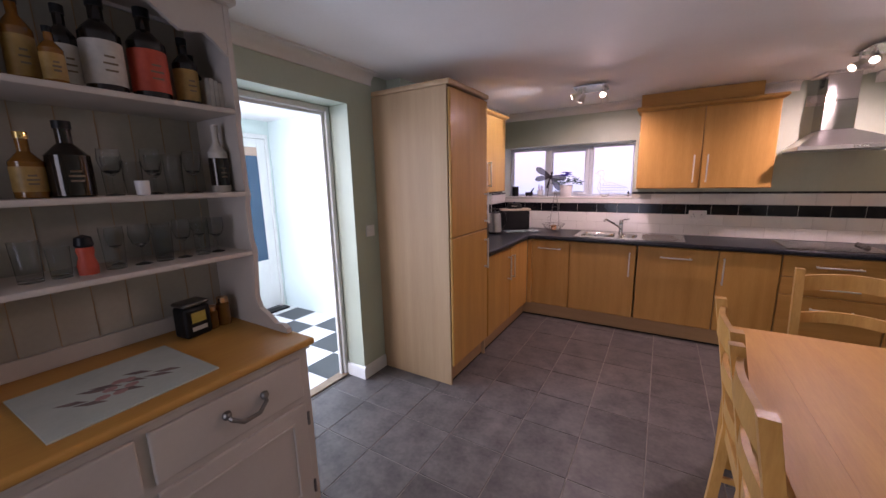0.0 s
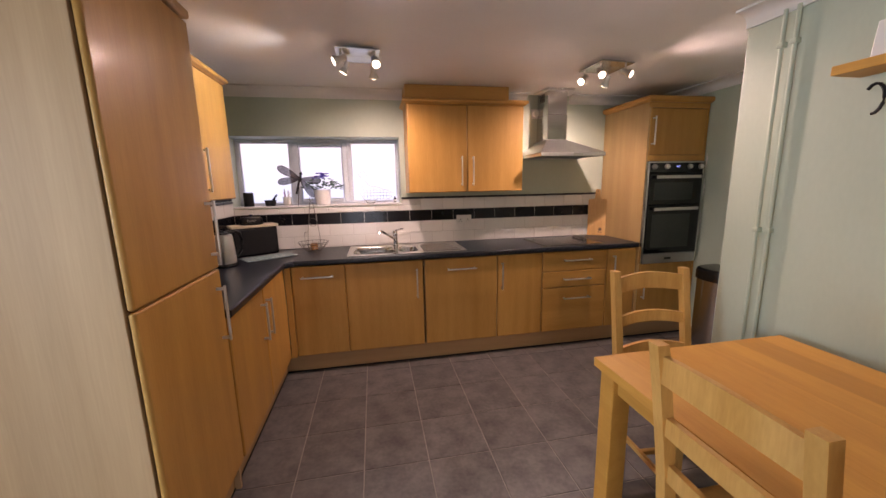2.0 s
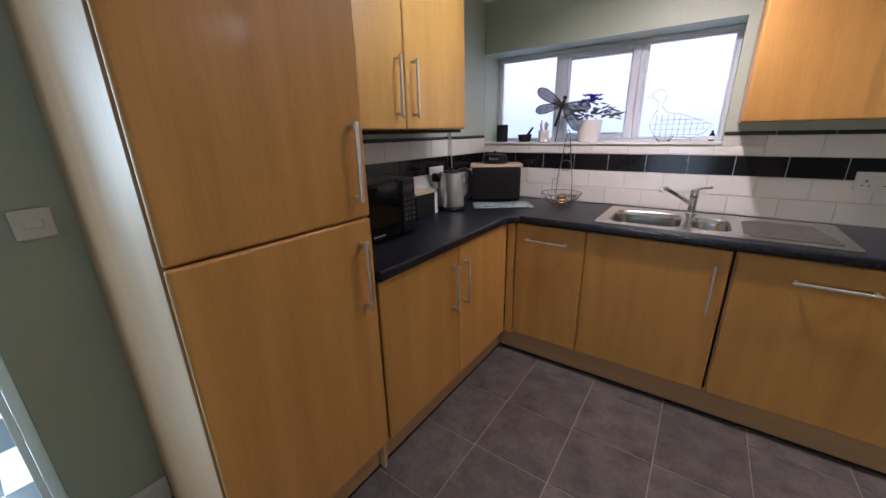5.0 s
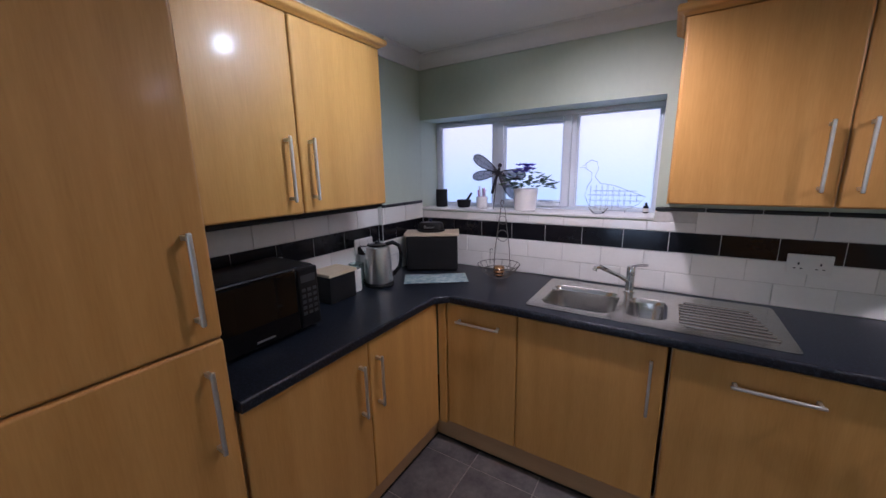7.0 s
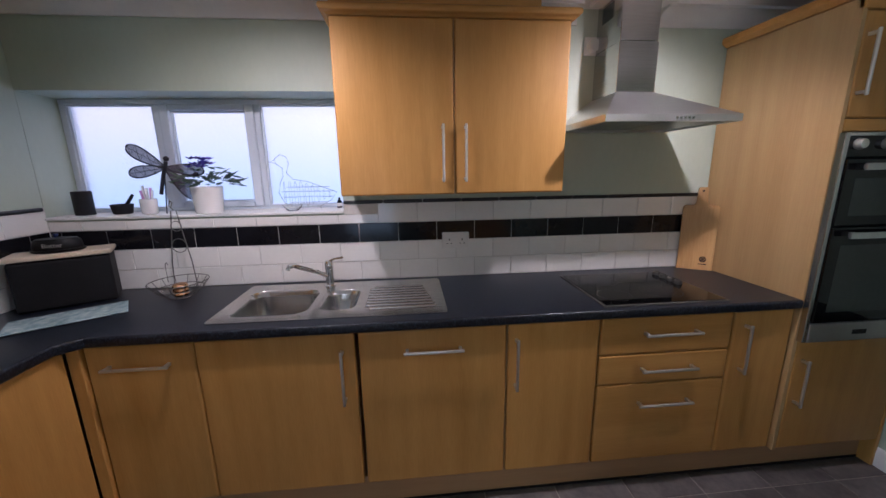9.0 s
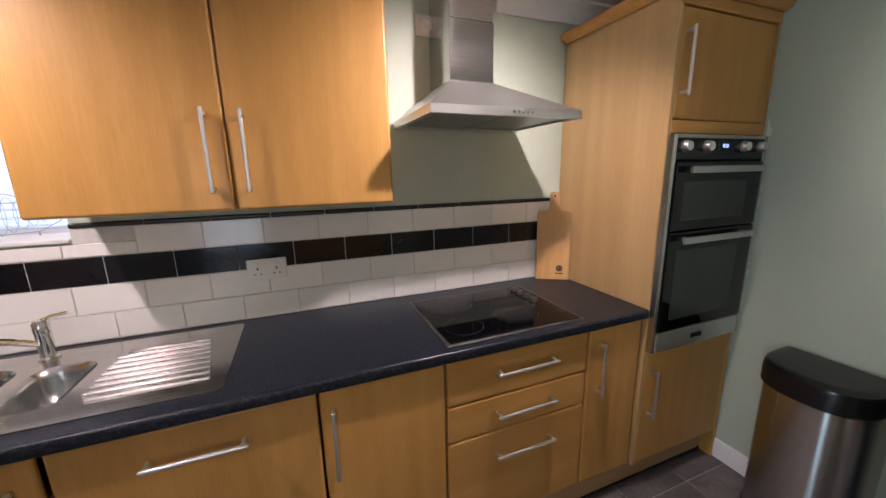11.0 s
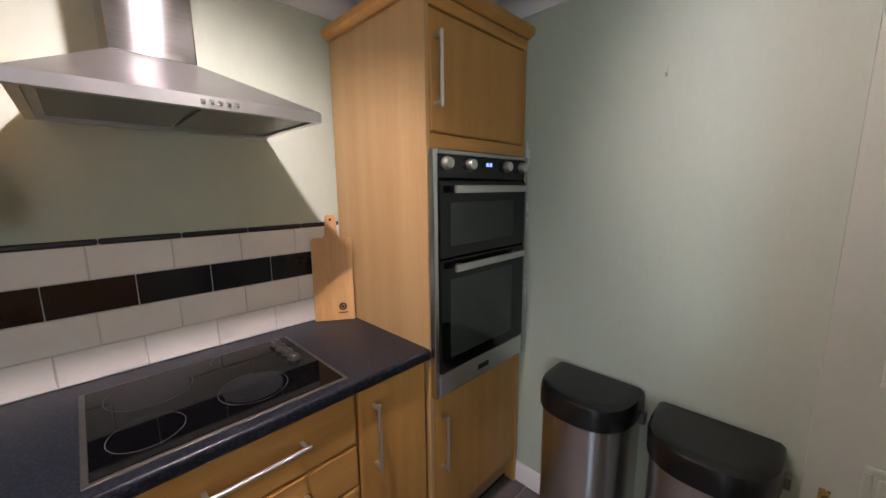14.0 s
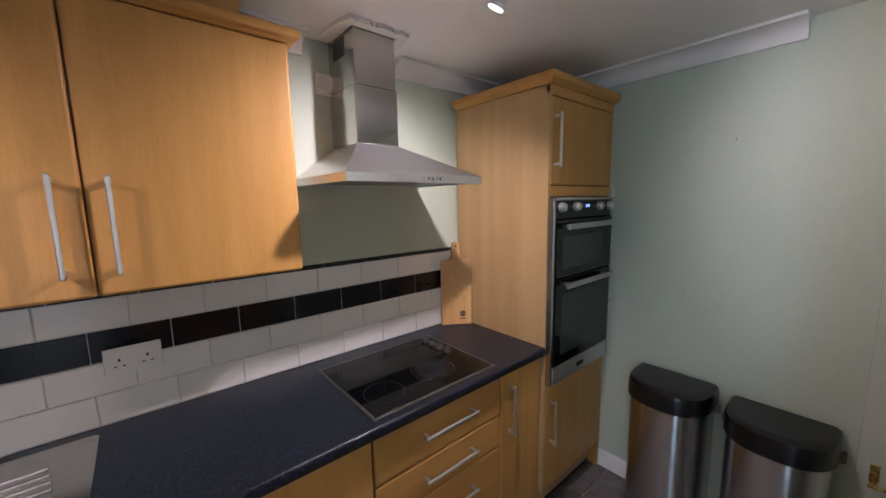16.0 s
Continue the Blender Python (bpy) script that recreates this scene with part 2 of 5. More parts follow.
DISPLAY = glow("clock_display", (0.25, 0.35, 1.0), 2.5)


# ---- mesh helpers ----
def solid(bm, x0, x1, y0, y1, z0, z1, bevel=0.0, seg=2):
    """A box, with rounded edges where bevel is given."""
    r = bmesh.ops.create_cube(bm, size=1.0, matrix=Matrix.Translation(((x0 + x1) / 2, (y0 + y1) / 2, (z0 + z1) / 2)) @ Matrix.Diagonal((x1 - x0, y1 - y0, z1 - z0, 1)))
    if bevel:
        edges = list({e for v in r["verts"] for e in v.link_edges})
        bmesh.ops.bevel(bm, geom=edges, offset=bevel, segments=seg, affect="EDGES", profile=0.5)
    return bm


def box(x0, x1, y0, y1, z0, z1, bevel=0.0, seg=2):
    return solid(bmesh.new(), x0, x1, y0, y1, z0, z1, bevel, seg)


def rod(bm, a, b, r, seg=12, r2=None):
    a, b = Vector(a), Vector(b)
    d = b - a
    m = Matrix.Translation((a + b) / 2) @ d.to_track_quat("Z", "Y").to_matrix().to_4x4()
    bmesh.ops.create_cone(bm, cap_ends=True, segments=seg, radius1=r, radius2=r if r2 is None else r2, depth=d.length, matrix=m)
    return bm


def wire(bm, points, r, seg=6, closed=False):
    """A round wire swept along points."""
    pts = [Vector(p) for p in points]
    rings = []
    n = len(pts)
    for i, p in enumerate(pts):
        a = pts[(i - 1) % n] if closed or i else p
        b = pts[(i + 1) % n] if closed or i < n - 1 else p
        q = (b - a).to_track_quat("Z", "Y")
        rings.append([bm.verts.new(p + q @ Vector((r * math.cos(k * math.tau / seg), r * math.sin(k * math.tau / seg), 0))) for k in range(seg)])
    for i in range(n if closed else n - 1):
        u, v = rings[i], rings[(i + 1) % n]
        for k in range(seg):
            bm.faces.new((u[k], u[(k + 1) % seg], v[(k + 1) % seg], v[k]))
    if not closed:
        bm.faces.new(rings[0][::-1])
        bm.faces.new(rings[-1])
    return bm


def lathe(bm, profile, at=(0, 0, 0), seg=24):
    """Turns a profile of (radius, height) round an upright axis."""
    at = Vector(at)
    rings = []
    for r, z in profile:
        if r < 1e-5:
            rings.append([bm.verts.new(at + Vector((0, 0, z)))])
        else:
            rings.append([bm.verts.new(at + Vector((r * math.cos(k * math.tau / seg), r * math.sin(k * math.tau / seg), z))) for k in range(seg)])
    for u, v in zip(rings, rings[1:]):
        for k in range(seg):
            a, b, c, d = u[k % len(u)], u[(k + 1) % len(u)], v[(k + 1) % len(v)], v[k % len(v)]
            f = list(dict.fromkeys((a, b, c, d)))
            if len(f) > 2:
                bm.faces.new(f)
    return bm


def prism(bm, outline, axis, a, b):
    """Extrudes a closed 2D outline along x, y or z from a to b."""
    def place(u, v, w):
        return {"x": (w, u, v), "y": (u, w, v), "z": (u, v, w)}[axis]
    lo = [bm.verts.new(place(u, v, a)) for u, v in outline]
    hi = [bm.verts.new(place(u, v, b)) for u, v in outline]
    n = len(outline)
    for k in range(n):
        bm.faces.new((lo[k], lo[(k + 1) % n], hi[(k + 1) % n], hi[k]))
    bm.faces.new(lo[::-1])
    bm.faces.new(hi)
    return bm


def finish(bm, name, material, smooth=True):
    bmesh.ops.recalc_face_normals(bm, faces=bm.faces)
    if smooth:
        for f in bm.faces:
            f.smooth = True
        for e in bm.edges:
            if len(e.link_faces) == 2:
                a, b = (f.calc_area() for f in e.link_faces)
                turn = e.calc_face_angle(0)
                e.smooth = turn < 0.62 and not (turn > 0.15 and max(a, b) > 6 * min(a, b))
    me = bpy.data.meshes.new(name)
    bm.to_mesh(me)
    bm.free()
    me.materials.append(material)
    return me


def part(name, bm, material, parent, label=""):
    ob = new(name, finish(bm, name, material))
    ob.parent = parent
    if label:
        tagged(ob, label)
    return ob


def thing(name, m, label, category, group=""):
    ob = new(name)
    ob.empty_display_size = 0.1
    ob.matrix_world = m
    return tagged(ob, label, category, group)


def single(name, bm, material, m, label, category, group=""):
    ob = new(name, finish(bm, name, material))
    ob.matrix_world = m
    return tagged(ob, label, category, group)


def structure(name, bm, material, label, category, smooth=True):
    return tagged(new(name, finish(bm, name, material, smooth)), label, category, kind="structure")


# ---- the shell ----
CEIL = 2.265
WEST, DOOR_WALL, NORTH, EAST, STUB, STUB_END = -1.50, -1.64, 4.65, 2.60, 1.60, 2.94

bm = bmesh.new()
for b in ((-1.95, 2.8, 4.658, 4.93, 0, 1.285), (-1.95, 2.8, 4.658, 4.93, 1.876, 2.4), (-1.95, -1.478, 4.658, 4.93, 1.285, 1.876), (-0.043, 2.8, 4.658, 4.93, 1.285, 1.876)):
    solid(bm, *b)
wall_north = structure("wall_north", bm, WALL, "sage green painted plaster wall round the kitchen window", "wall", False)
bm = box(-1.95, -1.508, 2.60, 4.658, 0, 2.4)
solid(bm, -1.508, -1.478, 4.22, 4.656, 0, 2.3)
wall_west = structure("wall_west", bm, WALL, "sage green painted plaster wall with a boxed-in corner", "wall", False)
bm = bmesh.new()
for b in ((-1.86, DOOR_WALL, -1.5, 1.27, 0, 2.4), (-1.86, DOOR_WALL, 2.17, 2.60, 0, 2.4), (-1.86, DOOR_WALL, 1.27, 2.17, 2.03, 2.4)):
    solid(bm, *b)
wall_doorway = structure("wall_doorway", bm, WALL, "sage green painted wall with an open doorway", "wall", False)
bm = bmesh.new()
for b in ((EAST, 2.8, 3.07, 4.658, 0, 2.4), (EAST, 2.8, 2.1, 2.31, 0, 2.4), (EAST, 2.8, 2.31, 3.07, 1.99, 2.4)):
    solid(bm, *b)
wall_east = structure("wall_east", bm, WALL, "sage green painted plaster wall behind the bins", "wall", False)
wall_dining = structure("wall_dining", box(STUB, 1.74, -1.5, STUB_END, 0, 2.4, 0.006), WALL, "sage green painted wall beside the dining table", "wall")
wall_nook = structure("wall_nook", box(1.742, EAST, 2.12, 2.28, 0, 2.4), WALL, "plain sage green painted wall closing the nook", "wall")
bm = bmesh.new()
for b in ((-1.9, -1.05, -1.7, -1.5, 0, 2.4), (-0.05, 1.9, -1.7, -1.5, 0, 2.4), (-1.05, -0.05, -1.7, -1.5, 2.0, 2.4)):
    solid(bm, *b)
wall_south = structure("wall_south", bm, WALL, "plain sage green painted end wall with a garden door opening", "wall", False)
ceiling = structure("ceiling", box(-1.9, 2.8, -1.6, 4.9, CEIL, 2.45), CEILING, "white stippled plaster ceiling", "ceiling")


def cove(name, a, b, inward, drop=0.078, out=0.085):
    """Concave coving from a to b (x, y), with the room to the side inward (x, y)."""
    prof = [(0, CEIL + 0.002), (0, CEIL - drop), (0.012, CEIL - drop)]
    for k in range(9):
        an = k / 8 * math.pi / 2
        prof.append((out - 0.010 - (out - 0.022) * math.cos(an) , CEIL - drop + 0.012 + (drop - 0.024) * math.sin(an)))
    prof += [(out, CEIL - 0.012), (out, CEIL + 0.002)]
    ins = Vector((*inward, 0))
    bm = bmesh.new()
    ends = []
    for p in (a, b):
        ends.append([bm.verts.new(Vector((p[0], p[1], 0)) + ins * u + Vector((0, 0, v))) for u, v in prof])
    n = len(prof)
    for k in range(n):
        bm.faces.new((ends[0][k], ends[0][(k + 1) % n], ends[1][(k + 1) % n], ends[1][k]))
    bm.faces.new(ends[0][::-1])
    bm.faces.new(ends[1])
    return structure(name, bm, COVE, "white plaster coving under the ceiling", "coving")


cove("trim_cove", (-1.475, 4.655), (-0.004, 4.655), (0, -1))
cove("trim_cove", (0.905, 4.655), (1.165, 4.655), (0, -1))
cove("trim_cove", (1.60, 4.655), (2.60, 4.655), (0, -1))
cove("trim_cove", (2.60, 4.655), (2.60, 3.335), (-1, 0))
cove("trim_cove", (-1.476, 4.655), (-1.476, 4.222), (1, 0))
cove("trim_cove", (-1.506, 4.22), (-1.506, 3.02), (1, 0))
cove("trim_cove", (-1.64, 2.41), (-1.64, -1.5), (1, 0))
cove("trim_cove", (STUB, STUB_END), (STUB, -1.5), (-1, 0))


def skirting(a, b, inward, h=0.10):
    prof = [(0, 0.001), (0.016, 0.001), (0.016, h - 0.02), (0.012, h - 0.006), (0.006, h), (0, h)]
    ins = Vector((*inward, 0))
    bm = bmesh.new()
    ends = [[bm.verts.new(Vector((p[0], p[1], 0)) + ins * u + Vector((0, 0, v))) for u, v in prof] for p in (a, b)]
    n = len(prof)
    for k in range(n):
        bm.faces.new((ends[0][k], ends[0][(k + 1) % n], ends[1][(k + 1) % n], ends[1][k]))
    bm.faces.new(ends[0][::-1])
    bm.faces.new(ends[1])
    return structure("baseboard", bm, GLOSS_WHITE, "white gloss painted skirting board", "skirting")


skirting((DOOR_WALL, 2.41), (DOOR_WALL, 2.17), (1, 0))
skirting((DOOR_WALL + 0.016, 2.17), (-1.82, 2.17), (0, -1))
skirting((EAST, 4.06), (EAST, 3.08), (-1, 0))
skirting((STUB, STUB_END), (STUB, -1.5), (-1, 0))

# ---- kitchen window ----
window_1 = tagged(new("window_1"), "white plastic window of three obscure glass panes", "window", kind="structure")
WY = 4.86
bm = bmesh.new()
for b in ((-1.478, -0.043, WY, WY + 0.06, 1.285, 1.305), (-1.478, -0.043, WY, WY + 0.06, 1.85, 1.876), (-1.478, -1.447, WY, WY + 0.06, 1.305, 1.85), (-0.062, -0.043, WY, WY + 0.06, 1.305, 1.85),
          (-1.027, -0.995, WY, WY + 0.06, 1.305, 1.85), (-0.515, -0.486, WY, WY + 0.06, 1.305, 1.85)):
    solid(bm, *b, 0.004)
part("window_frame", bm, UPVC, window_1)
bm = bmesh.new()
for b in ((-0.994, -0.946, 1.307, 1.848), (-0.562, -0.516, 1.307, 1.848)):
    solid(bm, b[0], b[1], WY - 0.014, WY + 0.045, b[2], b[3], 0.006)
for z0, z1 in ((1.307, 1.335), (1.818, 1.848)):
    solid(bm, -0.945, -0.563, WY - 0.014, WY + 0.045, z0, z1, 0.006)
part("sash", bm, UPVC, window_1)
for x0, x1, z0, z1 in ((-1.447, -1.027, 1.305, 1.85), (-0.946, -0.562, 1.335, 1.818), (-0.486, -0.062, 1.305, 1.85)):
    bm = bmesh.new()
    for u0, u1, w0, w1 in ((x0, x1, z0, z0 + 0.010), (x0, x1, z1 - 0.010, z1), (x0, x0 + 0.010, z0 + 0.010, z1 - 0.010), (x1 - 0.010, x1, z0 + 0.010, z1 - 0.010)):
        solid(bm, u0, u1, WY + 0.008, WY + 0.024, w0, w1, 0.003)
    part("glazing_bead", bm, UPVC, window_1)
    pane = part("pane", box(x0 - 0.004, x1 + 0.004, WY + 0.026, WY + 0.034, z0 - 0.004, z1 + 0.004), FROST, window_1)
    pane.visible_shadow = False
part("window_sill", box(-1.477, -0.044, 4.640, WY, 1.276, 1.290, 0.004), GLOSS_WHITE, window_1, "white glossy sill tiles")


def backdrop_mat():
    m, t, b = shader("overcast_yard")
    n, l = t.nodes, t.links
    co = n.new("ShaderNodeTexCoord")
    sep = n.new("ShaderNodeSeparateXYZ")
    l.new(co.outputs["Object"], sep.inputs[0])
    no = n.new("ShaderNodeTexNoise")
    no.inputs["Scale"].default_value = 1.2
    l.new(co.outputs["Object"], no.inputs["Vector"])
    ma = n.new("ShaderNodeMath")
    ma.operation = "MULTIPLY_ADD"
    ma.inputs[1].default_value, ma.inputs[2].default_value = 0.5, -0.25
    l.new(no.outputs[0], ma.inputs[0])
    ad = n.new("ShaderNodeMath")
    l.new(sep.outputs[2], ad.inputs[0])
    l.new(ma.outputs[0], ad.inputs[1])
    rp = n.new("ShaderNodeValToRGB")
    e = rp.color_ramp.elements
    e[0].position, e[0].color = 0.25, (0.44, 0.60, 0.92, 1)
    e[1].position, e[1].color = 0.75, (0.90, 0.78, 0.86, 1)
    mr = n.new("ShaderNodeMapRange")
    mr.inputs["From Min"].default_value, mr.inputs["From Max"].default_value = 0.6, 2.6
    l.new(ad.outputs[0], mr.inputs["Value"])
    l.new(mr.outputs[0], rp.inputs[0])
    b.inputs["Base Color"].default_value = (0, 0, 0, 1)
    b.inputs["Roughness"].default_value = 1.0
    l.new(rp.outputs[0], b.inputs["Emission Color"])
    b.inputs["Emission Strength"].default_value = WINDOW_GLOW
    return m


structure("backdrop", box(-4.5, 3.0, 5.9, 5.92, -0.5, 4.5), backdrop_mat(), "pale overcast daylight behind the obscure glass", "backdrop")
structure("ground", box(-40, 40, -40, 40, -0.30, -0.12), surface("bare_ground", (0.12, 0.11, 0.10), (0.2, 0.19, 0.18), size=2, rough=(0.8, 0.95)), "plain grey ground outside the house", "ground")

# ---- porch beyond the doorway ----
PX, PY, PS = -3.75, 2.99, 0.55
bm = bmesh.new()
solid(bm, PX - 0.15, -1.862, PY, PY + 0.12, 0, 2.35)
wall_porch_north = structure("wall_porch_north", bm, PORCH_WALL, "pale mint painted porch wall", "wall")
# the side window opening is unseen, added behind the west fill lamp
bm = bmesh.new()
for b in ((PX - 0.12, PX, PS, 0.72, 0, 2.35), (PX - 0.12, PX, 1.88, 1.98, 0, 2.35), (PX - 0.12, PX, 0.72, 1.88, 0, 0.85), (PX - 0.12, PX, 0.72, 1.88, 2.0, 2.35), (PX - 0.12, PX, 1.98, 2.96, 2.06, 2.35), (PX - 0.12, PX, 2.96, PY, 0, 2.35)):
    solid(bm, *b)
wall_porch_west = structure("wall_porch_west", bm, PORCH_WALL, "pale mint painted porch wall with a back door", "wall")
bm = bmesh.new()
for b in ((PX - 0.12, -1.862, PS - 0.12, PS, 0, 0.35), (PX - 0.12, -1.862, PS - 0.12, PS, 2.3, 2.35), (PX - 0.12, -3.68, PS - 0.12, PS, 0.35, 2.3), (-1.93, -1.862, PS - 0.12, PS, 0.35, 2.3)):
    solid(bm, *b)
wall_porch_south = structure("wall_porch_south", bm, PORCH_WALL, "porch wall with a wide window opening", "wall")
ceiling_porch = structure("ceiling_porch", box(PX - 0.12, -1.862, PS - 0.12, PY + 0.12, 2.22, 2.4), CEILING, "white porch ceiling", "ceiling")

door_1 = tagged(new("door_1"), "white back door with a dark blue pane", "door", kind="structure")
bm = bmesh.new()
for y0, y1, z0, z1 in ((2.03, 2.14, 0.03, 2.02), (2.83, 2.93, 0.03, 2.02), (2.14, 2.83, 1.925, 2.02), (2.14, 2.83, 0.03, 0.62)):
    solid(bm, PX - 0.05, PX - 0.005, y0, y1, z0, z1, 0.004)
part("door_leaf", bm, GLOSS_WHITE, door_1)
part("pane", box(PX - 0.035, PX - 0.02, 2.13, 2.84, 0.61, 1.83), BLUE_PANE, door_1, "dark blue glazed pane")
part("blind_roll", box(PX - 0.036, PX - 0.015, 2.13, 2.84, 1.832, 1.935), surface("pale_terracotta", (0.5, 0.33, 0.25), (0.6, 0.42, 0.33), size=4), door_1, "pale terracotta strip above the pane")
bm = bmesh.new()
for y0, y1, z0, z1 in ((1.985, 2.028, 0, 2.07), (2.932, 2.965, 0, 2.07), (2.028, 2.932, 2.022, 2.07)):
    solid(bm, PX - 0.06, PX + 0.012, y0, y1, z0, z1, 0.005)
part("door_frame", bm, GLOSS_WHITE, door_1)
single("door_mat", box(PX + 0.02, PX + 0.14, 2.0, 2.94, 0.004, 0.022, 0.004), BLACK_MATT, Matrix(), "black draught strip at the foot of the back door", "mat")

# frame set in the doorway
door_2 = tagged(new("door_2"), "white door lining set deep in the doorway", "door", kind="structure")
bm = bmesh.new()
for y0, y1, z0, z1 in ((1.27, 1.30, 0, 2.028), (2.135, 2.168, 0, 2.028), (1.30, 2.135, 1.992, 2.028)):
    solid(bm, -1.875, -1.815, y0, y1, z0, z1, 0.004)
part("door_frame", bm, GLOSS_WHITE, door_2)
bm = bmesh.new()
for y0, y1, z0, z1 in ((1.302, 1.322, 0, 1.99), (2.113, 2.133, 0, 1.99), (1.322, 2.113, 1.97, 1.99)):
    solid(bm, -1.862, -1.838, y0, y1, z0, z1, 0.003)
part("door_stop", bm, GLOSS_WHITE, door_2)
part("threshold", box(-1.88, -1.80, 1.27, 2.168, 0.001, 0.012, 0.004), surface("threshold_wood", (0.25, 0.18, 0.12), (0.35, 0.26, 0.18), size=12, rough=(0.5, 0.6)), door_2, "worn wooden threshold strip")

# ---- panelled cupboard door ----
door_3 = tagged(new("door_3"), "white panelled cupboard door, closed, beside the bins", "door", kind="structure")
part("door_leaf", box(2.601, 2.645, 2.311, 3.0695, 0.004, 1.989, 0.001), DOOR_PAINT, door_3)
for y0, y1 in ((2.41, 2.64), (2.73, 2.96)):
    for z0, z1 in ((0.15, 0.72), (0.95, 1.59), (1.705, 1.88)):
        bm = bmesh.new()
        solid(bm, 2.598, 2.606, y0 + 0.028, y1 - 0.028, z0 + 0.028, z1 - 0.028, 0.006)
        for b in ((y0, y1, z0, z0 + 0.018), (y0, y1, z1 - 0.018, z1), (y0, y0 + 0.018, z0 + 0.018, z1 - 0.018), (y1 - 0.018, y1, z0 + 0.018, z1 - 0.018)):
            solid(bm, 2.596, 2.606, *b, 0.004)
        part("panel", bm, DOOR_PAINT, door_3)
bm = box(2.598, 2.6035, 3.01, 3.035, 0.505, 0.602, 0.002)
rod(bm, (2.600, 3.022, 0.535), (2.565, 3.022, 0.535), 0.006)
rod(bm, (2.567, 3.024, 0.535), (2.567, 2.96, 0.530), 0.006, r2=0.005)
part("door_handle", bm, BRASS, door_3, "brass lever handle")

# ---- fitted units ----
def bar_handle(parent, x, z, upright, length=0.17, y=0.0):
    """A square-section bar handle standing off a front whose face is at y."""
    bm = bmesh.new()
    h = length / 2
    if upright:
        solid(bm, x - 0.006, x + 0.006, y - 0.038, y - 0.026, z - h, z + h, 0.0045, 3)
        for s in (-1, 1):
            solid(bm, x - 0.006, x + 0.006, y - 0.0265, y + 0.001, z + s * (h - 0.014) - 0.006, z + s * (h - 0.014) + 0.006, 0.001)
    else:
        solid(bm, x - h, x + h, y - 0.038, y - 0.026, z - 0.006, z + 0.006, 0.0045, 3)
        for s in (-1, 1):
            solid(bm, x + s * (h - 0.014) - 0.006, x + s * (h - 0.014) + 0.006, y - 0.0265, y + 0.001, z - 0.006, z + 0.006, 0.001)
    return part("handle", bm, NICKEL, parent, "satin steel bar handle")


def front(name, x0, x1, z0, z1, parent, handle=None, material=None, thick=0.021, gap=0.001, length=0.17):
    """A foil-wrapped front with softly rounded edges; handle: ('v' or 'h', x, z)."""
    ob = part(name, box(x0 + gap, x1 - gap, 0, thick, z0 + gap, z1 - gap, 0.009, 4), material or CAB, parent)
    if handle:
        bar_handle(ob, handle[1], handle[2], handle[0] == "v", length)
    return ob


def base_unit(name, m, w, depth, label, z0=0.145, z1=0.868):
    u = thing(name, m, label, "kitchen cabinet", "kitchen units")
    bm = bmesh.new()
    solid(bm, 0.001, w - 0.001, 0.024, depth, z0, z1)
    part("body", bm, CAB_PALE, u)
    return u


def north(x):
    return pose(x, 4.07, 0)


def west(y):
    return pose(-0.975, y, 0, 0, 0, 90)


ZB, ZT = 0.150, 0.866
u = base_unit("base_cabinet", north(-0.93), 0.39, 0.55, "beech-effect base cabinet with a pull-out front")
front("door", 0, 0.39, ZB, ZT, u, ("h", 0.188, 0.780), length=0.24)
u = base_unit("base_cabinet", north(-0.54), 0.605, 0.55, "beech-effect base cabinet with one wide door under the sink", z1=0.735)
front("door", 0, 0.605, ZB, ZT, u, ("v", 0.553, 0.681), length=0.238)
u = base_unit("base_cabinet", north(0.075), 0.61, 0.55, "beech-effect appliance front with a top bar handle")
front("door", 0.003, 0.61, ZB, ZT, u, ("h", 0.305, 0.776), length=0.245)
u = base_unit("base_cabinet", north(0.69), 0.40, 0.55, "narrow beech-effect base cabinet with one door")
front("door", 0, 0.40, ZB, ZT, u, ("v", 0.035, 0.691), length=0.236)
u = base_unit("drawer_cabinet", north(1.095), 0.605, 0.55, "beech-effect drawer unit with three drawers under the hob")
for z0, z1, zh in ((0.692, ZT, 0.790), (0.548, 0.692, 0.622), (ZB, 0.548, 0.453)):
    front("drawer", 0, 0.605, z0, z1, u, ("h", 0.315, zh), material=CAB_H, length=0.26)
u = base_unit("base_cabinet", north(1.705), 0.285, 0.55, "narrow beech-effect base cabinet beside the oven housing")
front("door", 0, 0.285, ZB, ZT, u, ("v", 0.057, 0.693), length=0.236)
single("corner_post", box(-0.975, -0.932, 4.054, 4.13, ZB, ZT, 0.003), CAB, Matrix(), "beech-effect corner post between two cabinet runs", "cabinet trim")

u = base_unit("base_cabinet", west(3.008), 0.522, 0.50, "beech-effect base cabinet with one door beside the fridge")
front("door", 0, 0.522, ZB, ZT, u, ("v", 0.468, 0.671), length=0.235)
u = base_unit("base_cabinet", west(3.532), 0.535, 0.50, "beech-effect base cabinet beside the corner")
front("door", 0, 0.518, ZB, ZT, u, ("v", 0.043, 0.671), length=0.235)

# plinths, each with a black strip as the shadow line at its foot
o = thing("plinth", Matrix(), "beech-effect plinth board above the floor", "plinth")
part("board", box(-1.03, 2.57, 4.115, 4.133, 0.012, 0.148, 0.001), PLINTH, o)
part("foot_shadow_strip", box(-1.03, 2.57, 4.112, 4.131, 0.001, 0.0118), BLACK_MATT, o, "black strip standing for the shadow line along the foot")
o = thing("plinth", Matrix(), "beech-effect plinth board beside the fridge housing", "plinth")
part("board", box(-1.045, -1.030, 2.435, 4.113, 0.012, 0.148, 0.001), PLINTH, o)
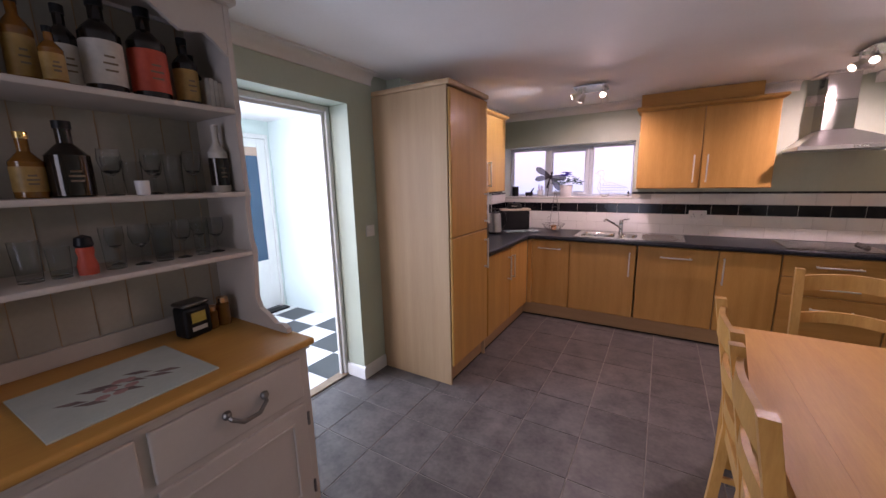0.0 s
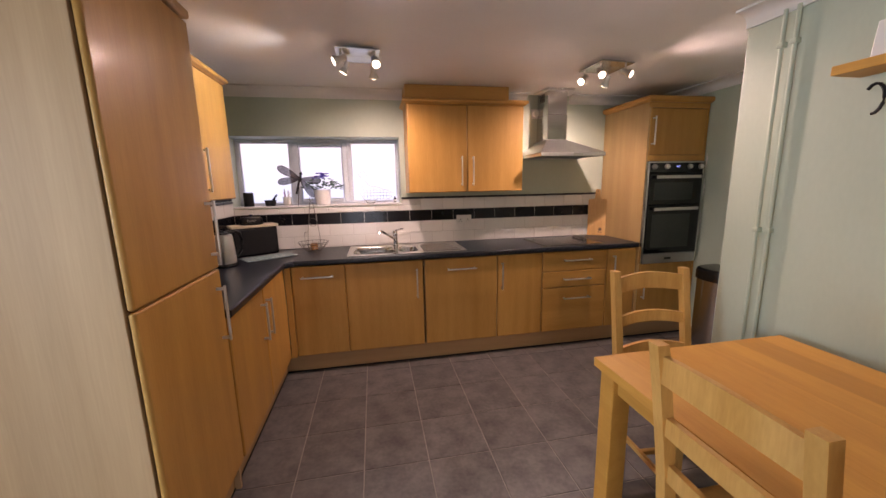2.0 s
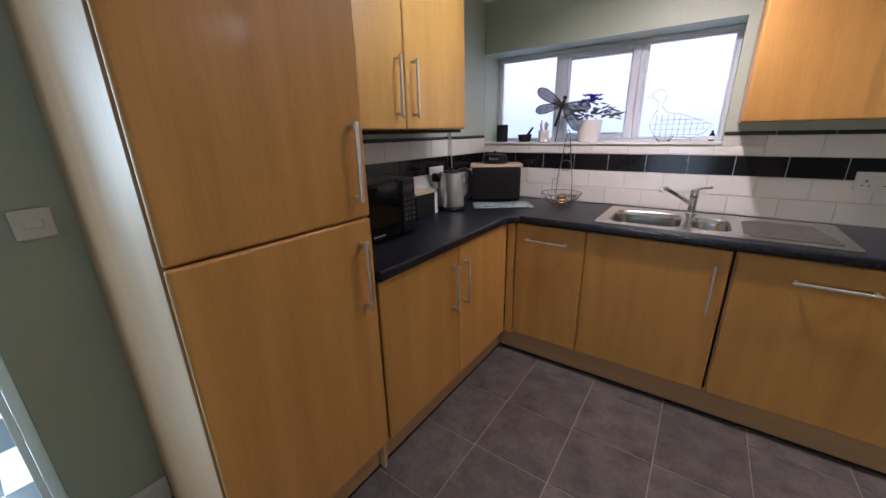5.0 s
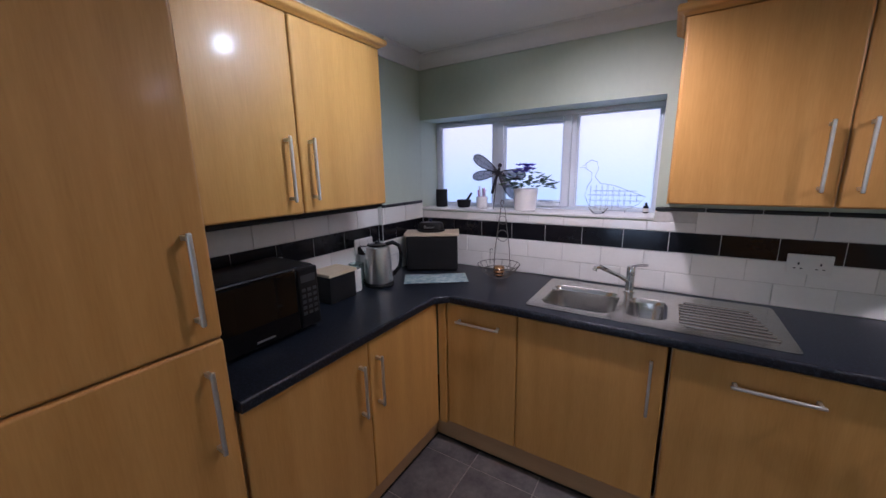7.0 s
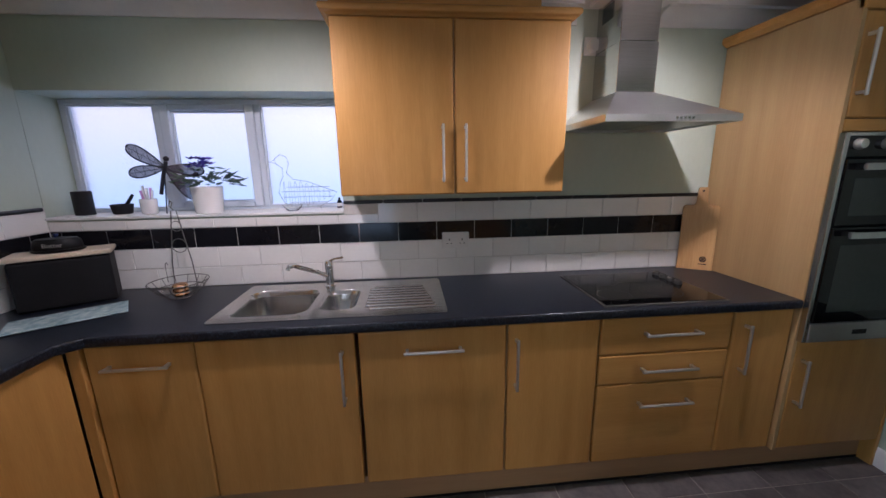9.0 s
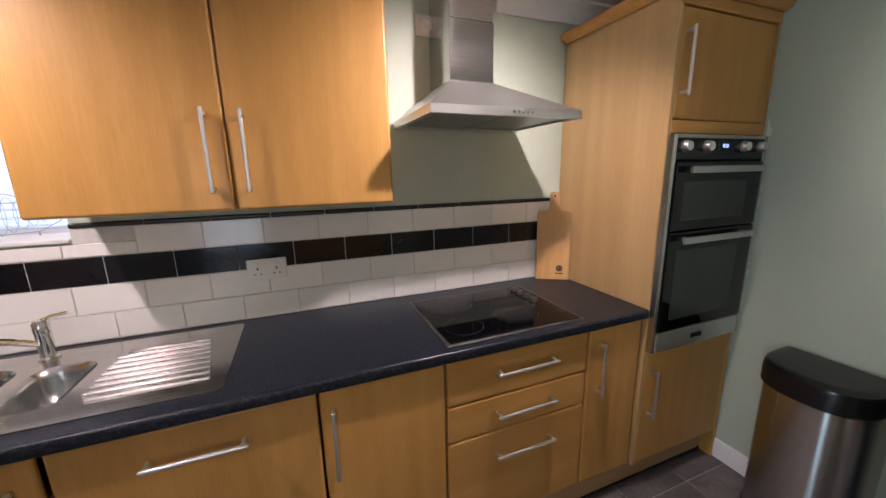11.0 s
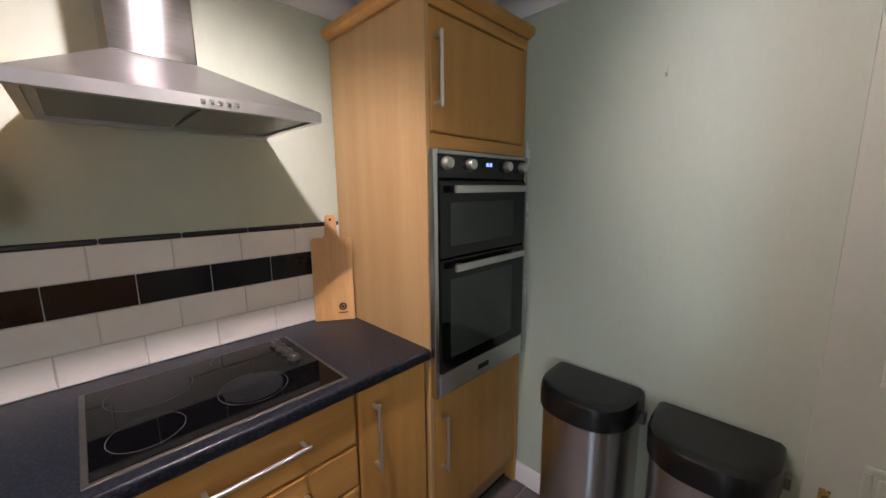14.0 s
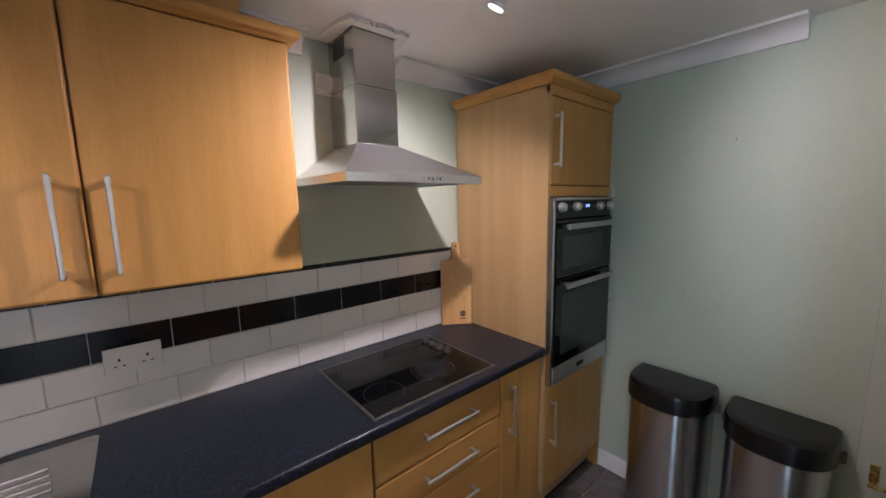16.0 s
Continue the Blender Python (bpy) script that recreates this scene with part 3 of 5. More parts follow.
part("foot_shadow_strip", box(-1.047, -1.028, 2.435, 4.110, 0.001, 0.0118), BLACK_MATT, o, "black strip standing for the shadow line along the foot")


# worktop: two runs with post-formed front edges, meeting in the corner
def worktop_run(outline, edge, extra):
    bm = bmesh.new()
    prism(bm, outline, "z", 0.870, 0.910)
    bmesh.ops.recalc_face_normals(bm, faces=bm.faces)
    rounded = [e for e in bm.edges if all(any(abs(v.co.x - x) + abs(v.co.y - y) < 1e-4 for x, y in edge) for v in e.verts) and abs(e.verts[0].co.z - e.verts[1].co.z) < 1e-6]
    bmesh.ops.bevel(bm, geom=rounded, offset=0.010, segments=4, affect="EDGES", profile=0.5)
    for b in extra:
        solid(bm, *b, 0.870, 0.910)
    return bm


worktop = thing("worktop", Matrix(), "dark blue-black speckled laminate worktop over the base cabinets", "worktop")
part("corner_run", worktop_run([(-1.498, 4.648), (-1.498, 3.007), (-0.955, 3.007), (-0.955, 3.995), (-0.9005, 4.0495), (-0.9005, 4.648)], [(-0.955, 3.007), (-0.955, 3.995), (-0.9005, 4.0495)], ()), WORKTOP, worktop)
part("main_run", worktop_run([(-0.9, 4.05), (1.998, 4.05), (1.998, 4.19), (-0.505, 4.19), (-0.505, 4.648), (-0.9, 4.648)], [(-0.9, 4.05), (1.998, 4.05)], ((0.04, 1.998, 4.19, 4.648), (-0.505, 0.04, 4.53, 4.648))), WORKTOP, worktop)

# tall fridge housing
u = thing("fridge_housing", pose(-0.978, 2.412, 0, 0, 0, 90), "tall beech-effect fridge housing with two doors", "tall cabinet")
part("side_panel", box(0, 0.018, 0.025, 0.66, 0.0, 2.108, 0.002), CAB_PALE, u, "pale oak-effect side panel")
part("side_panel", box(0.573, 0.591, 0.025, 0.52, 0.0, 2.108, 0.002), CAB_PALE, u, "pale oak-effect side panel")
part("body", box(0.018, 0.573, 0.045, 0.52, 0.145, 2.10), CAB_PALE, u)
front("door", 0.003, 0.588, 1.109, 2.097, u, ("v", 0.532, 1.285), length=0.24)
front("door", 0.003, 0.588, ZB, 1.106, u, ("v", 0.532, 0.915), length=0.25)
bm = box(-0.012, 0.603, -0.006, 0.655, 2.110, 2.145, 0.010, 3)
part("cornice", bm, CAB_PALE, u, "rounded pale cornice")


def cornice(bm, x0, x1, y0, y1, z, flare=0.035, h=0.05, ends=(1, 1)):
    """A moulded cornice round the top of a unit whose face is at y0."""
    steps = [(0.0, 0.0), (0.008, 0.001), (0.013, 0.006), (0.020, 0.010), (flare - 0.008, 0.012), (flare - 0.002, 0.017), (flare, h * 0.58), (flare - 0.002, h - 0.008), (flare - 0.008, h - 0.002), (flare - 0.014, h), (0, h)]
    rows = []
    for o, dz in steps:
        xa, xb = x0 - o * ends[0], x1 + o * ends[1]
        rows.append([bm.verts.new((xa, y1, z + dz)), bm.verts.new((xa, y0 - o, z + dz)), bm.verts.new((xb, y0 - o, z + dz)), bm.verts.new((xb, y1, z + dz))])
    for a, b in zip(rows, rows[1:]):
        for k in range(4):
            bm.faces.new((a[k], a[(k + 1) % 4], b[(k + 1) % 4], b[k]))
    bm.faces.new(rows[0])
    bm.faces.new(rows[-1][::-1])
    return bm


# wall unit over the worktop
u = thing("wall_cabinet", pose(0.004, 4.345, 0), "beech-effect double wall cabinet with moulded cornice", "kitchen cabinet", "kitchen units")
part("body", box(0, 1.008, 0.024, 0.305, 1.384, 2.105), CAB_PALE, u)
part("side_panel", box(-0.001, 0.017, 0.0235, 0.3045, 1.382, 2.105), CAB, u)
part("side_panel", box(0.991, 1.009, 0.0235, 0.3045, 1.382, 2.105), CAB, u)
front("door", 0, 0.503, 1.382, 2.098, u, ("v", 0.452, 1.560), length=0.245)
front("door", 0.505, 1.008, 1.382, 2.098, u, ("v", 0.551, 1.560), length=0.245)
part("cornice", cornice(bmesh.new(), 0, 1.008, 0.012, 0.305, 2.100, h=0.042), CAB_H, u, "moulded cornice")
part("top_box", box(-0.006, 0.893, 0.06, 0.305, 2.143, 2.262, 0.003), CAB_H, u, "boxed-in panel up to the ceiling")

# wall unit beside the fridge
u = thing("wall_cabinet", pose(-1.20, 3.006, 0, 0, 0, 90), "pale beech-effect double wall cabinet in the window corner", "kitchen cabinet", "kitchen units")
part("body", box(0, 0.945, 0.024, 0.300, 1.384, 2.105), CAB_PALE, u)
front("door", 0, 0.459, 1.382, 2.098, u, ("v", 0.402, 1.552), length=0.24)
front("door", 0.462, 0.945, 1.382, 2.098, u, ("v", 0.508, 1.552), length=0.24)
part("cornice", cornice(bmesh.new(), 0, 0.945, 0.012, 0.297, 2.100, h=0.042, ends=(0, 1)), CAB_H, u, "moulded cornice")
part("light_rail", box(0, 0.945, 0.03, 0.05, 1.366, 1.3815, 0.002), BLACK_MATT, u, "dark strip under the cabinet")

# oven housing
OX = 1.998
oven_housing = u = thing("oven_housing", pose(OX, 4.055, 0), "tall beech-effect oven housing with moulded cornice", "tall cabinet")
part("side_panel", box(0, 0.018, 0.0, 0.594, 0.145, 2.09, 0.002), CAB_SIDE_LIT, u, "pale beech-effect side panel")
part("side_panel", box(0.572, 0.590, 0.0, 0.594, 0.0, 2.09, 0.002), CAB, u)
part("body", box(0.018, 0.572, 0.05, 0.59, 0.145, 2.085), BLACK_MATT, u)
front("door", 0.019, 0.571, 1.664, 2.048, u, ("v", 0.045, 1.860), length=0.235)
part("rail", box(0.019, 0.571, -0.002, 0.02, 1.614, 1.662, 0.004), CAB_H, u)
part("rail", box(0.0, 0.590, -0.004, 0.02, 2.050, 2.092, 0.004), CAB_H, u)
front("door", 0.019, 0.571, ZB, 0.714, u, ("v", 0.060, 0.511), length=0.238)
part("cornice", cornice(bmesh.new(), 0, 0.590, -0.004, 0.594, 2.093, flare=0.032, ends=(1, 0.2)), CAB_H, u, "moulded cornice")


def double_oven():
    o = thing("double_oven", pose(OX + 0.003, 4.041, 0.720), "built-in black and steel electric double oven", "oven")
    w = 0.574
    part("body", box(0.022, w - 0.022, 0.012, 0.05, 0.0, 0.890), BLACK_MATT, o)
    part("trim", box(0, 0.022, -0.014, 0.012, 0.0, 0.889, 0.003), STEEL, o, "brushed steel side trim")
    part("trim", box(w - 0.022, w, -0.014, 0.012, 0.0, 0.889, 0.003), STEEL, o, "brushed steel side trim")
    p = part("control_panel", box(0.022, w - 0.022, -0.012, 0.012, 0.793, 0.876, 0.003), BLACK_GLASS, o)
    part("top_trim", box(0.022, w - 0.022, -0.014, 0.012, 0.876, 0.889, 0.002), STEEL_H, o, "brushed steel top trim")
    for x in (0.062, 0.185, 0.412, 0.522):
        k = lathe(bmesh.new(), [(0, 0), (0.0215, 0), (0.0225, 0.004), (0.019, 0.020), (0.017, 0.024), (0, 0.025)])
        bmesh.ops.transform(k, matrix=Matrix.Translation((x, -0.012, 0.845)) @ pose(0, 0, 0, 90, 0, 0), verts=k.verts)
        part("knob", k, NICKEL, p, "silver control knob")
    part("display", box(0.262, 0.335, -0.0135, -0.012, 0.833, 0.862), BLACK_GLASS, p)
    bm = bmesh.new()
    for k, x in enumerate((0.283, 0.291, 0.303, 0.311)):
        for dz in (0.0, 0.006, 0.012):
            solid(bm, x, x + 0.005, -0.0142, -0.0136, 0.841 + dz, 0.8422 + dz)
        for dx in (0, 0.004):
            solid(bm, x + dx, x + dx + 0.001, -0.0142, -0.0136, 0.841, 0.8542)
    part("clock", bm, DISPLAY, p, "lit blue clock digits")
    for z0, z1, under in ((0.520, 0.787, 0.075), (0.092, 0.514, 0.075)):
        dd = part("oven_door", box(0.022, w - 0.022, -0.020, 0.012, z0, z1, 0.004), BLACK_GLASS, o, "black glass oven door")
        part("oven_window", box(0.074, w - 0.115, -0.0215, -0.019, z0 + (0.040 if z0 > 0.3 else 0.050), z1 - under, 0.001), GREY_GLASS, dd, "greenish dark glass window")
        bm = box(0.066, w - 0.072, -0.058, -0.046, z1 - 0.042, z1 - 0.016, 0.003)
        for x in (0.10, w - 0.12):
            solid(bm, x, x + 0.02, -0.047, -0.018, z1 - 0.038, z1 - 0.020, 0.002)
        part("oven_handle", bm, STEEL_H, dd, "flat steel bar handle")
    part("trim", box(0.022, w - 0.022, -0.016, 0.012, 0.0, 0.086, 0.003), STEEL_H, o, "brushed steel bottom trim")
    part("badge", box(0.235, 0.305, -0.0175, -0.0155, 0.030, 0.052, 0.001), BLACK, o, "small black badge")


double_oven()


def cooker_hood():
    o = thing("cooker_hood", pose(1.102, 4.648, 1.672), "brushed steel chimney cooker hood on the wall", "cooker hood")
    bm = bmesh.new()
    w, d = 0.600, 0.466
    rows = [(0.0, w, -d, 0.0, 0.0), (0.0, w, -d, 0.0, 0.028), (0.170, 0.358, -0.228, 0.0, 0.158)]
    rings = [[bm.verts.new(v) for v in ((a, y0, z), (b, y0, z), (b, y1, z), (a, y1, z))] for a, b, y0, y1, z in rows]
    for r, s in zip(rings, rings[1:]):
        for k in range(4):
            bm.faces.new((r[k], r[(k + 1) % 4], s[(k + 1) % 4], s[k]))
    bm.faces.new(rings[-1])
    inner = [bm.verts.new(v) for v in ((0.02, -d + 0.02, 0), (w - 0.02, -d + 0.02, 0), (w - 0.02, -0.02, 0), (0.02, -0.02, 0))]
    top = [bm.verts.new((v.co.x, v.co.y, 0.014)) for v in inner]
    for k in range(4):
        bm.faces.new((rings[0][k], rings[0][(k + 1) % 4], inner[(k + 1) % 4], inner[k]))
        bm.faces.new((inner[k], inner[(k + 1) % 4], top[(k + 1) % 4], top[k]))
    bm.faces.new(top)
    part("canopy", bm, HOOD_STEEL, o)
    for x0, x1 in ((0.04, 0.305), (0.315, 0.58)):
        part("filter", box(x0, x1, -d + 0.05, -0.06, 0.006, 0.013, 0.002), surface("filter_mesh", (0.25, 0.25, 0.25), (0.4, 0.4, 0.4), size=300, rough=(0.3, 0.5), metal=1.0), o, "grey mesh grease filter")
    c = part("chimney", box(0.170, 0.358, -0.228, -0.001, 0.158, 0.376, 0.003), CHIMNEY_STEEL, o)
    bm = box(0.173, 0.355, -0.225, -0.001, 0.377, 0.590, 0.003)
    part("chimney", bm, CHIMNEY_STEEL, o)
    bm = bmesh.new()
    for k in range(8):
        z = 0.50 + k * 0.009
        solid(bm, 0.1715, 0.1735, -0.15, -0.05, z, z + 0.004)
    part("vent_slot", bm, BLACK_MATT, o, "dark vent slots")
    for k in range(5):
        x = 0.300 + k * 0.018
        part("button", box(x, x + 0.011, -d - 0.004, -d + 0.002, 0.008, 0.020, 0.002), CHROME, o)


cooker_hood()
bm = bmesh.new()
prof = []
for k in range(34):
    s = k / 33
    x = 1.245 + 0.25 * s
    prof.append((x, 4.40 - 0.012 - 0.022 * random.random()))
outline = prof + [(1.515, 4.44), (1.53, 4.60), (1.465, 4.60), (1.465, 4.418), (1.27, 4.418), (1.27, 4.60), (1.21, 4.60), (1.225, 4.43)]
prism(bm, outline, "z", 2.248, 2.263)
structure("trim_plaster", bm, COVE, "torn white plaster edge round the hood chimney", "plaster")

# rough filler along the joint of oven housing and wall
rnd = random.Random(5)
for y0, z0, z1 in ((4.05, 1.28, 1.46), (4.05, 0.93, 1.16), (4.05, 1.55, 1.68)):
    n = 14
    left = [(y0, z0 + (z1 - z0) * k / n) for k in range(n + 1)]
    right = [(y0 - 0.004 - 0.016 * rnd.random() * math.sin(math.pi * (k + 0.5) / (n + 1)), z0 + (z1 - z0) * k / n) for k in range(n + 1)]
    bm = prism(bmesh.new(), left + right[::-1], "x", 2.5985, 2.6005)
    structure("trim_filler", bm, COVE, "rough dried filler smeared along the wall joint", "plaster", False)

# ---- hob, sink, tap ----
def hob():
    o = thing("hob", pose(1.108, 4.085, 0.910), "black ceramic hob with four ringed zones set in the worktop", "hob")
    part("frame", box(0, 0.58, 0, 0.465, 0.0, 0.005, 0.002), PEWTER, o, "dark metal frame")
    part("glass", box(0.012, 0.568, 0.012, 0.453, 0.0045, 0.0075, 0.001), BLACK_GLASS, o)
    ring = surface("zone_ring", (0.05, 0.05, 0.05), (0.08, 0.08, 0.08), size=30, rough=(0.4, 0.5))
    worn = surface("worn_zone", (0.006, 0.0065, 0.0075), (0.018, 0.019, 0.021), size=14, detail=5, rough=(0.12, 0.24))
    for x, y, r in ((0.115, 0.125, 0.075), (0.146, 0.345, 0.100), (0.378, 0.388, 0.070), (0.360, 0.150, 0.090)):
        bm = bmesh.new()
        lathe(bm, [(r - 0.0008, 0.0078), (r + 0.0008, 0.0078)], (x, y, 0), 48)
        zone = part("cooking_zone", bm, ring, o, "thin grey zone ring")
        if r > 0.08:
            part("worn_disc", lathe(bmesh.new(), [(0, 0.00768), (r - 0.012, 0.00768)], (x, y, 0), 40), worn, zone, "greyish worn cooking zone")
    for k in range(4):
        bm = lathe(bmesh.new(), [(0, 0.0), (0.019, 0.0), (0.020, 0.004), (0.017, 0.016), (0.014, 0.018), (0, 0.018)], (0.515, 0.240 + k * 0.053, 0.0075), 20)
        solid(bm, 0.512, 0.518, 0.240 + k * 0.053 - 0.016, 0.240 + k * 0.053 + 0.016, 0.02, 0.03, 0.001)
        part("knob", bm, PEWTER, o, "dark metal control knob")


hob()


def sink():
    o = thing("sink", pose(-0.522, 4.115, 0.910), "stainless steel bowl-and-a-half sink with ribbed drainer", "sink")
    bm = bmesh.new()
    w, d, t = 0.968, 0.485, 0.004
    holes = [(0.045, 0.375, 0.055, 0.385, 0.15, 0.07), (0.415, 0.575, 0.085, 0.355, 0.10, 0.055)]

    def rounded(x0, x1, y0, y1, r, z, n=6):
        pts = []
        for cx, cy, a0 in ((x1 - r, y0 + r, -90), (x1 - r, y1 - r, 0), (x0 + r, y1 - r, 90), (x0 + r, y0 + r, 180)):
            for k in range(n + 1):
                a = radians(a0 + 90 * k / n)
                pts.append((cx + r * math.cos(a), cy + r * math.sin(a), z))
        return pts

    def ring(points):
        vs = [bm.verts.new(p) for p in points]
        return vs, [bm.edges.new((vs[k], vs[(k + 1) % len(vs)])) for k in range(len(vs))]

    ov, oe = ring(rounded(0, w, 0, d, 0.02, t))
    low = [bm.verts.new((v.co.x, v.co.y, -0.001)) for v in ov]
    for k in range(len(ov)):
        bm.faces.new((low[k], low[(k + 1) % len(ov)], ov[(k + 1) % len(ov)], ov[k]))
    edges = list(oe)
    for x0, x1, y0, y1, depth, r in holes:
        v0, e0 = ring(rounded(x0, x1, y0, y1, r, t))
        edges += e0
        prev = v0
        for inset, z in ((0.006, -0.004), (0.010, -0.02), (0.018, -depth + 0.025), (0.035, -depth), ):
            nxt = [bm.verts.new(p) for p in rounded(x0 + inset, x1 - inset, y0 + inset, y1 - inset, max(r - inset * 0.4, 0.02), z)]
            for k in range(len(nxt)):
                bm.faces.new((prev[k], prev[(k + 1) % len(nxt)], nxt[(k + 1) % len(nxt)], nxt[k]))
            prev = nxt
        bm.faces.new(prev)
    bmesh.ops.triangle_fill(bm, edges=edges, use_beauty=True)
    part("bowl_deck", bm, SINK_STEEL, o)
    for k in range(9):
        y = 0.075 + k * 0.036
        x0 = 0.615 + (0.02 if k in (0, 8) else 0)
        part("drainer_rib", box(x0, 0.925 - 0.006 * k, y, y + 0.012, 0.0, 0.0105, 0.0055, 4), SINK_STEEL, o)
    for x, y, z in ((0.21, 0.22, -0.149), (0.495, 0.22, -0.099)):
        bm = lathe(bmesh.new(), [(0, 0.004), (0.028, 0.004), (0.034, 0.002), (0.036, 0.0)], (x, y, z))
        part("waste", bm, CHROME, o, "chrome waste")


sink()


def tap():
    o = thing("mixer_tap", pose(-0.118, 4.545, 0.914), "chrome single-lever kitchen mixer tap behind the sink", "tap")
    bm = lathe(bmesh.new(), [(0, 0), (0.027, 0), (0.027, 0.006), (0.021, 0.012), (0.0205, 0.09), (0.022, 0.095), (0.022, 0.125), (0.016, 0.135), (0, 0.136)])
    part("body", bm, CHROME, o)
    bm = wire(bmesh.new(), [(0, 0, 0.05), (-0.05, -0.06, 0.095), (-0.11, -0.135, 0.14), (-0.125, -0.15, 0.152), (-0.14, -0.17, 0.152), (-0.145, -0.178, 0.138)], 0.0105, 10)
    part("spout", bm, CHROME, o)
    bm = wire(bmesh.new(), [(0, 0, 0.13), (0.03, 0.0, 0.142), (0.075, -0.005, 0.15)], 0.0055, 8)
    part("lever", bm, CHROME, o)


tap()


# ---- sockets and switches ----
def socket(m, label, slots=True, w=0.146, h=0.086):
    o = thing("wall_socket", m, label, "socket")
    part("plate", box(-w / 2, w / 2, -0.010, 0, -h / 2, h / 2, 0.004), WHITE_PLASTIC, o)
    if slots:
        for c in (-0.035, 0.035) if w > 0.1 else (0,):
            part("rocker", box(c - 0.006, c + 0.006, -0.0125, -0.009, 0.012, 0.032, 0.002), WHITE_PLASTIC, o)
            bm = box(c - 0.003, c + 0.003, -0.0108, -0.0098, -0.002, 0.008)
            for s in (-1, 1):
                solid(bm, c + s * 0.011 - 0.004, c + s * 0.011 + 0.004, -0.0108, -0.0098, -0.020, -0.016)
            part("slot", bm, BLACK_MATT, o)
    return o


socket(pose(0.546, 4.641, 1.117), "white plastic double socket on the tiles")
socket(pose(WEST + 0.008, 4.06, 1.12, 0, 0, 90), "white plastic double socket above the kettle")
socket(pose(WEST + 0.008, 3.46, 1.12, 0, 0, 90), "white plastic double socket behind the microwave")
o = socket(pose(1.257, 4.657, 2.093), "white plastic fused spur beside the hood", slots=False, w=0.086)
bm = lathe(bmesh.new(), [(0, 0), (0.031, 0), (0.031, 0.022), (0.027, 0.028), (0.010, 0.028), (0.010, 0.022), (0, 0.022)])
bmesh.ops.transform(bm, matrix=Matrix.Translation((0, -0.01, 0)) @ pose(0, 0, 0, 90), verts=bm.verts)
part("dial", bm, WHITE_PLASTIC, o)
o = socket(pose(DOOR_WALL, 2.32, 1.145, 0, 0, 90), "white plastic light switch beside the doorway", slots=False, w=0.086)
part("rocker", box(-0.02, 0.02, -0.0135, -0.009, -0.013, 0.013, 0.003), WHITE_PLASTIC, o)
for y in (4.023, 4.097):
    plug = thing("plug", pose(WEST + 0.018, y, 1.10, 0, 0, 90), "black mains plug in the double socket", "plug", "mains plugs")
    part("plug_body", box(-0.025, 0.025, -0.045, 0, -0.025, 0.025, 0.010, 3), BLACK, plug)

# ---- ceiling lights ----
def ceiling_light(m, heads, label):
    o = thing("ceiling_light", m, label, "ceiling light", "kitchen spotlights")
    part("mount", box(-0.09, 0.09, -0.09, 0.09, -0.020, -0.001, 0.003), STEEL, o)
    part("plate", box(-0.13, 0.13, -0.13, 0.13, -0.027, -0.0205, 0.002), STEEL, o, "square brushed steel plate")
    for x, y, tx, ty, tz, tint, watts, angle in heads:
        a = Vector((x, y, -0.027))
        hinge = a + Vector((0, 0, -0.052))
        d = Vector((tx, ty, tz)).normalized()
        bm = rod(bmesh.new(), hinge - d * 0.030, hinge + d * 0.010, 0.018, 16)
        rod(bm, hinge + d * 0.010, hinge + d * 0.034, 0.019, 16, 0.029)
        rod(bm, hinge + d * 0.034, hinge + d * 0.044, 0.031, 16)
        h = part("spot_head", bm, NICKEL, o, "satin steel lamp head")
        part("stem", rod(rod(bmesh.new(), a, hinge, 0.006, 10), hinge - Vector((0.014, 0, 0)), hinge + Vector((0.014, 0, 0)), 0.009, 10), NICKEL, h)
        part("bulb", rod(bmesh.new(), hinge + d * 0.0445, hinge + d * 0.047, 0.021, 16), LED, h, "lit lamp face")
        e = m @ (hinge + d * 0.056)
        spot_lamp("spot_lamp", e, e + m.to_3x3() @ d, SPOT_WATTS * watts, tint, angle)
    return o


COOL = (0.82, 0.88, 0.93)
ceiling_light(pose(-0.347, 3.735, CEIL, 0, 0, 3), [(-0.10, -0.10, -0.85, -0.05, -0.36, COOL, 1.0, 98), (0.10, -0.10, 0.05, -0.74, -0.68, SPOT_TINT, 0.9, 125), (-0.07, 0.03, -0.45, 0.25, -0.85, SPOT_TINT, 0.25, 115), (0.10, 0.10, 0.02, 0.46, -0.88, SPOT_TINT, 1.4, 140)],
              "square brushed steel plate with four lit spot heads above sink")
ceiling_light(pose(1.362, 3.745, CEIL, 0, 0, 3), [(-0.10, -0.08, -0.20, -0.70, -0.70, SPOT_TINT, 1.5, 120), (0.08, -0.10, 0.60, -0.72, -0.50, SPOT_TINT, 1.05, 118), (-0.10, 0.10, -0.80, -0.30, -0.55, SPOT_TINT, 0.25, 125), (0.09, 0.10, -0.10, 0.50, -0.86, SPOT_TINT, 2.0, 140)],
              "square brushed steel plate with four lit spot heads above hob")

# ---- pipes on the dining wall ----
for y in (2.70, 2.755):
    o = thing("wall_pipe", pose(STUB - 0.018, y, 0), "painted heating pipe running up the wall", "pipe", "heating pipes")
    part("tube", rod(bmesh.new(), (0, 0, 0.002), (0, 0, 2.20), 0.0085, 12), WALL, o)
    for z in (1.20, 2.05):
        part("clip", box(-0.013, 0.018, -0.014, 0.014, z - 0.012, z + 0.012, 0.004), WALL, o)
o = thing("wall_shelf", pose(STUB, 2.46, 1.83), "small orange-brown wooden wall shelf with a dark scroll bracket", "shelf")
part("shelf_board", box(-0.15, -0.001, -0.62, 0, 0, 0.035, 0.003), TABLE, o)
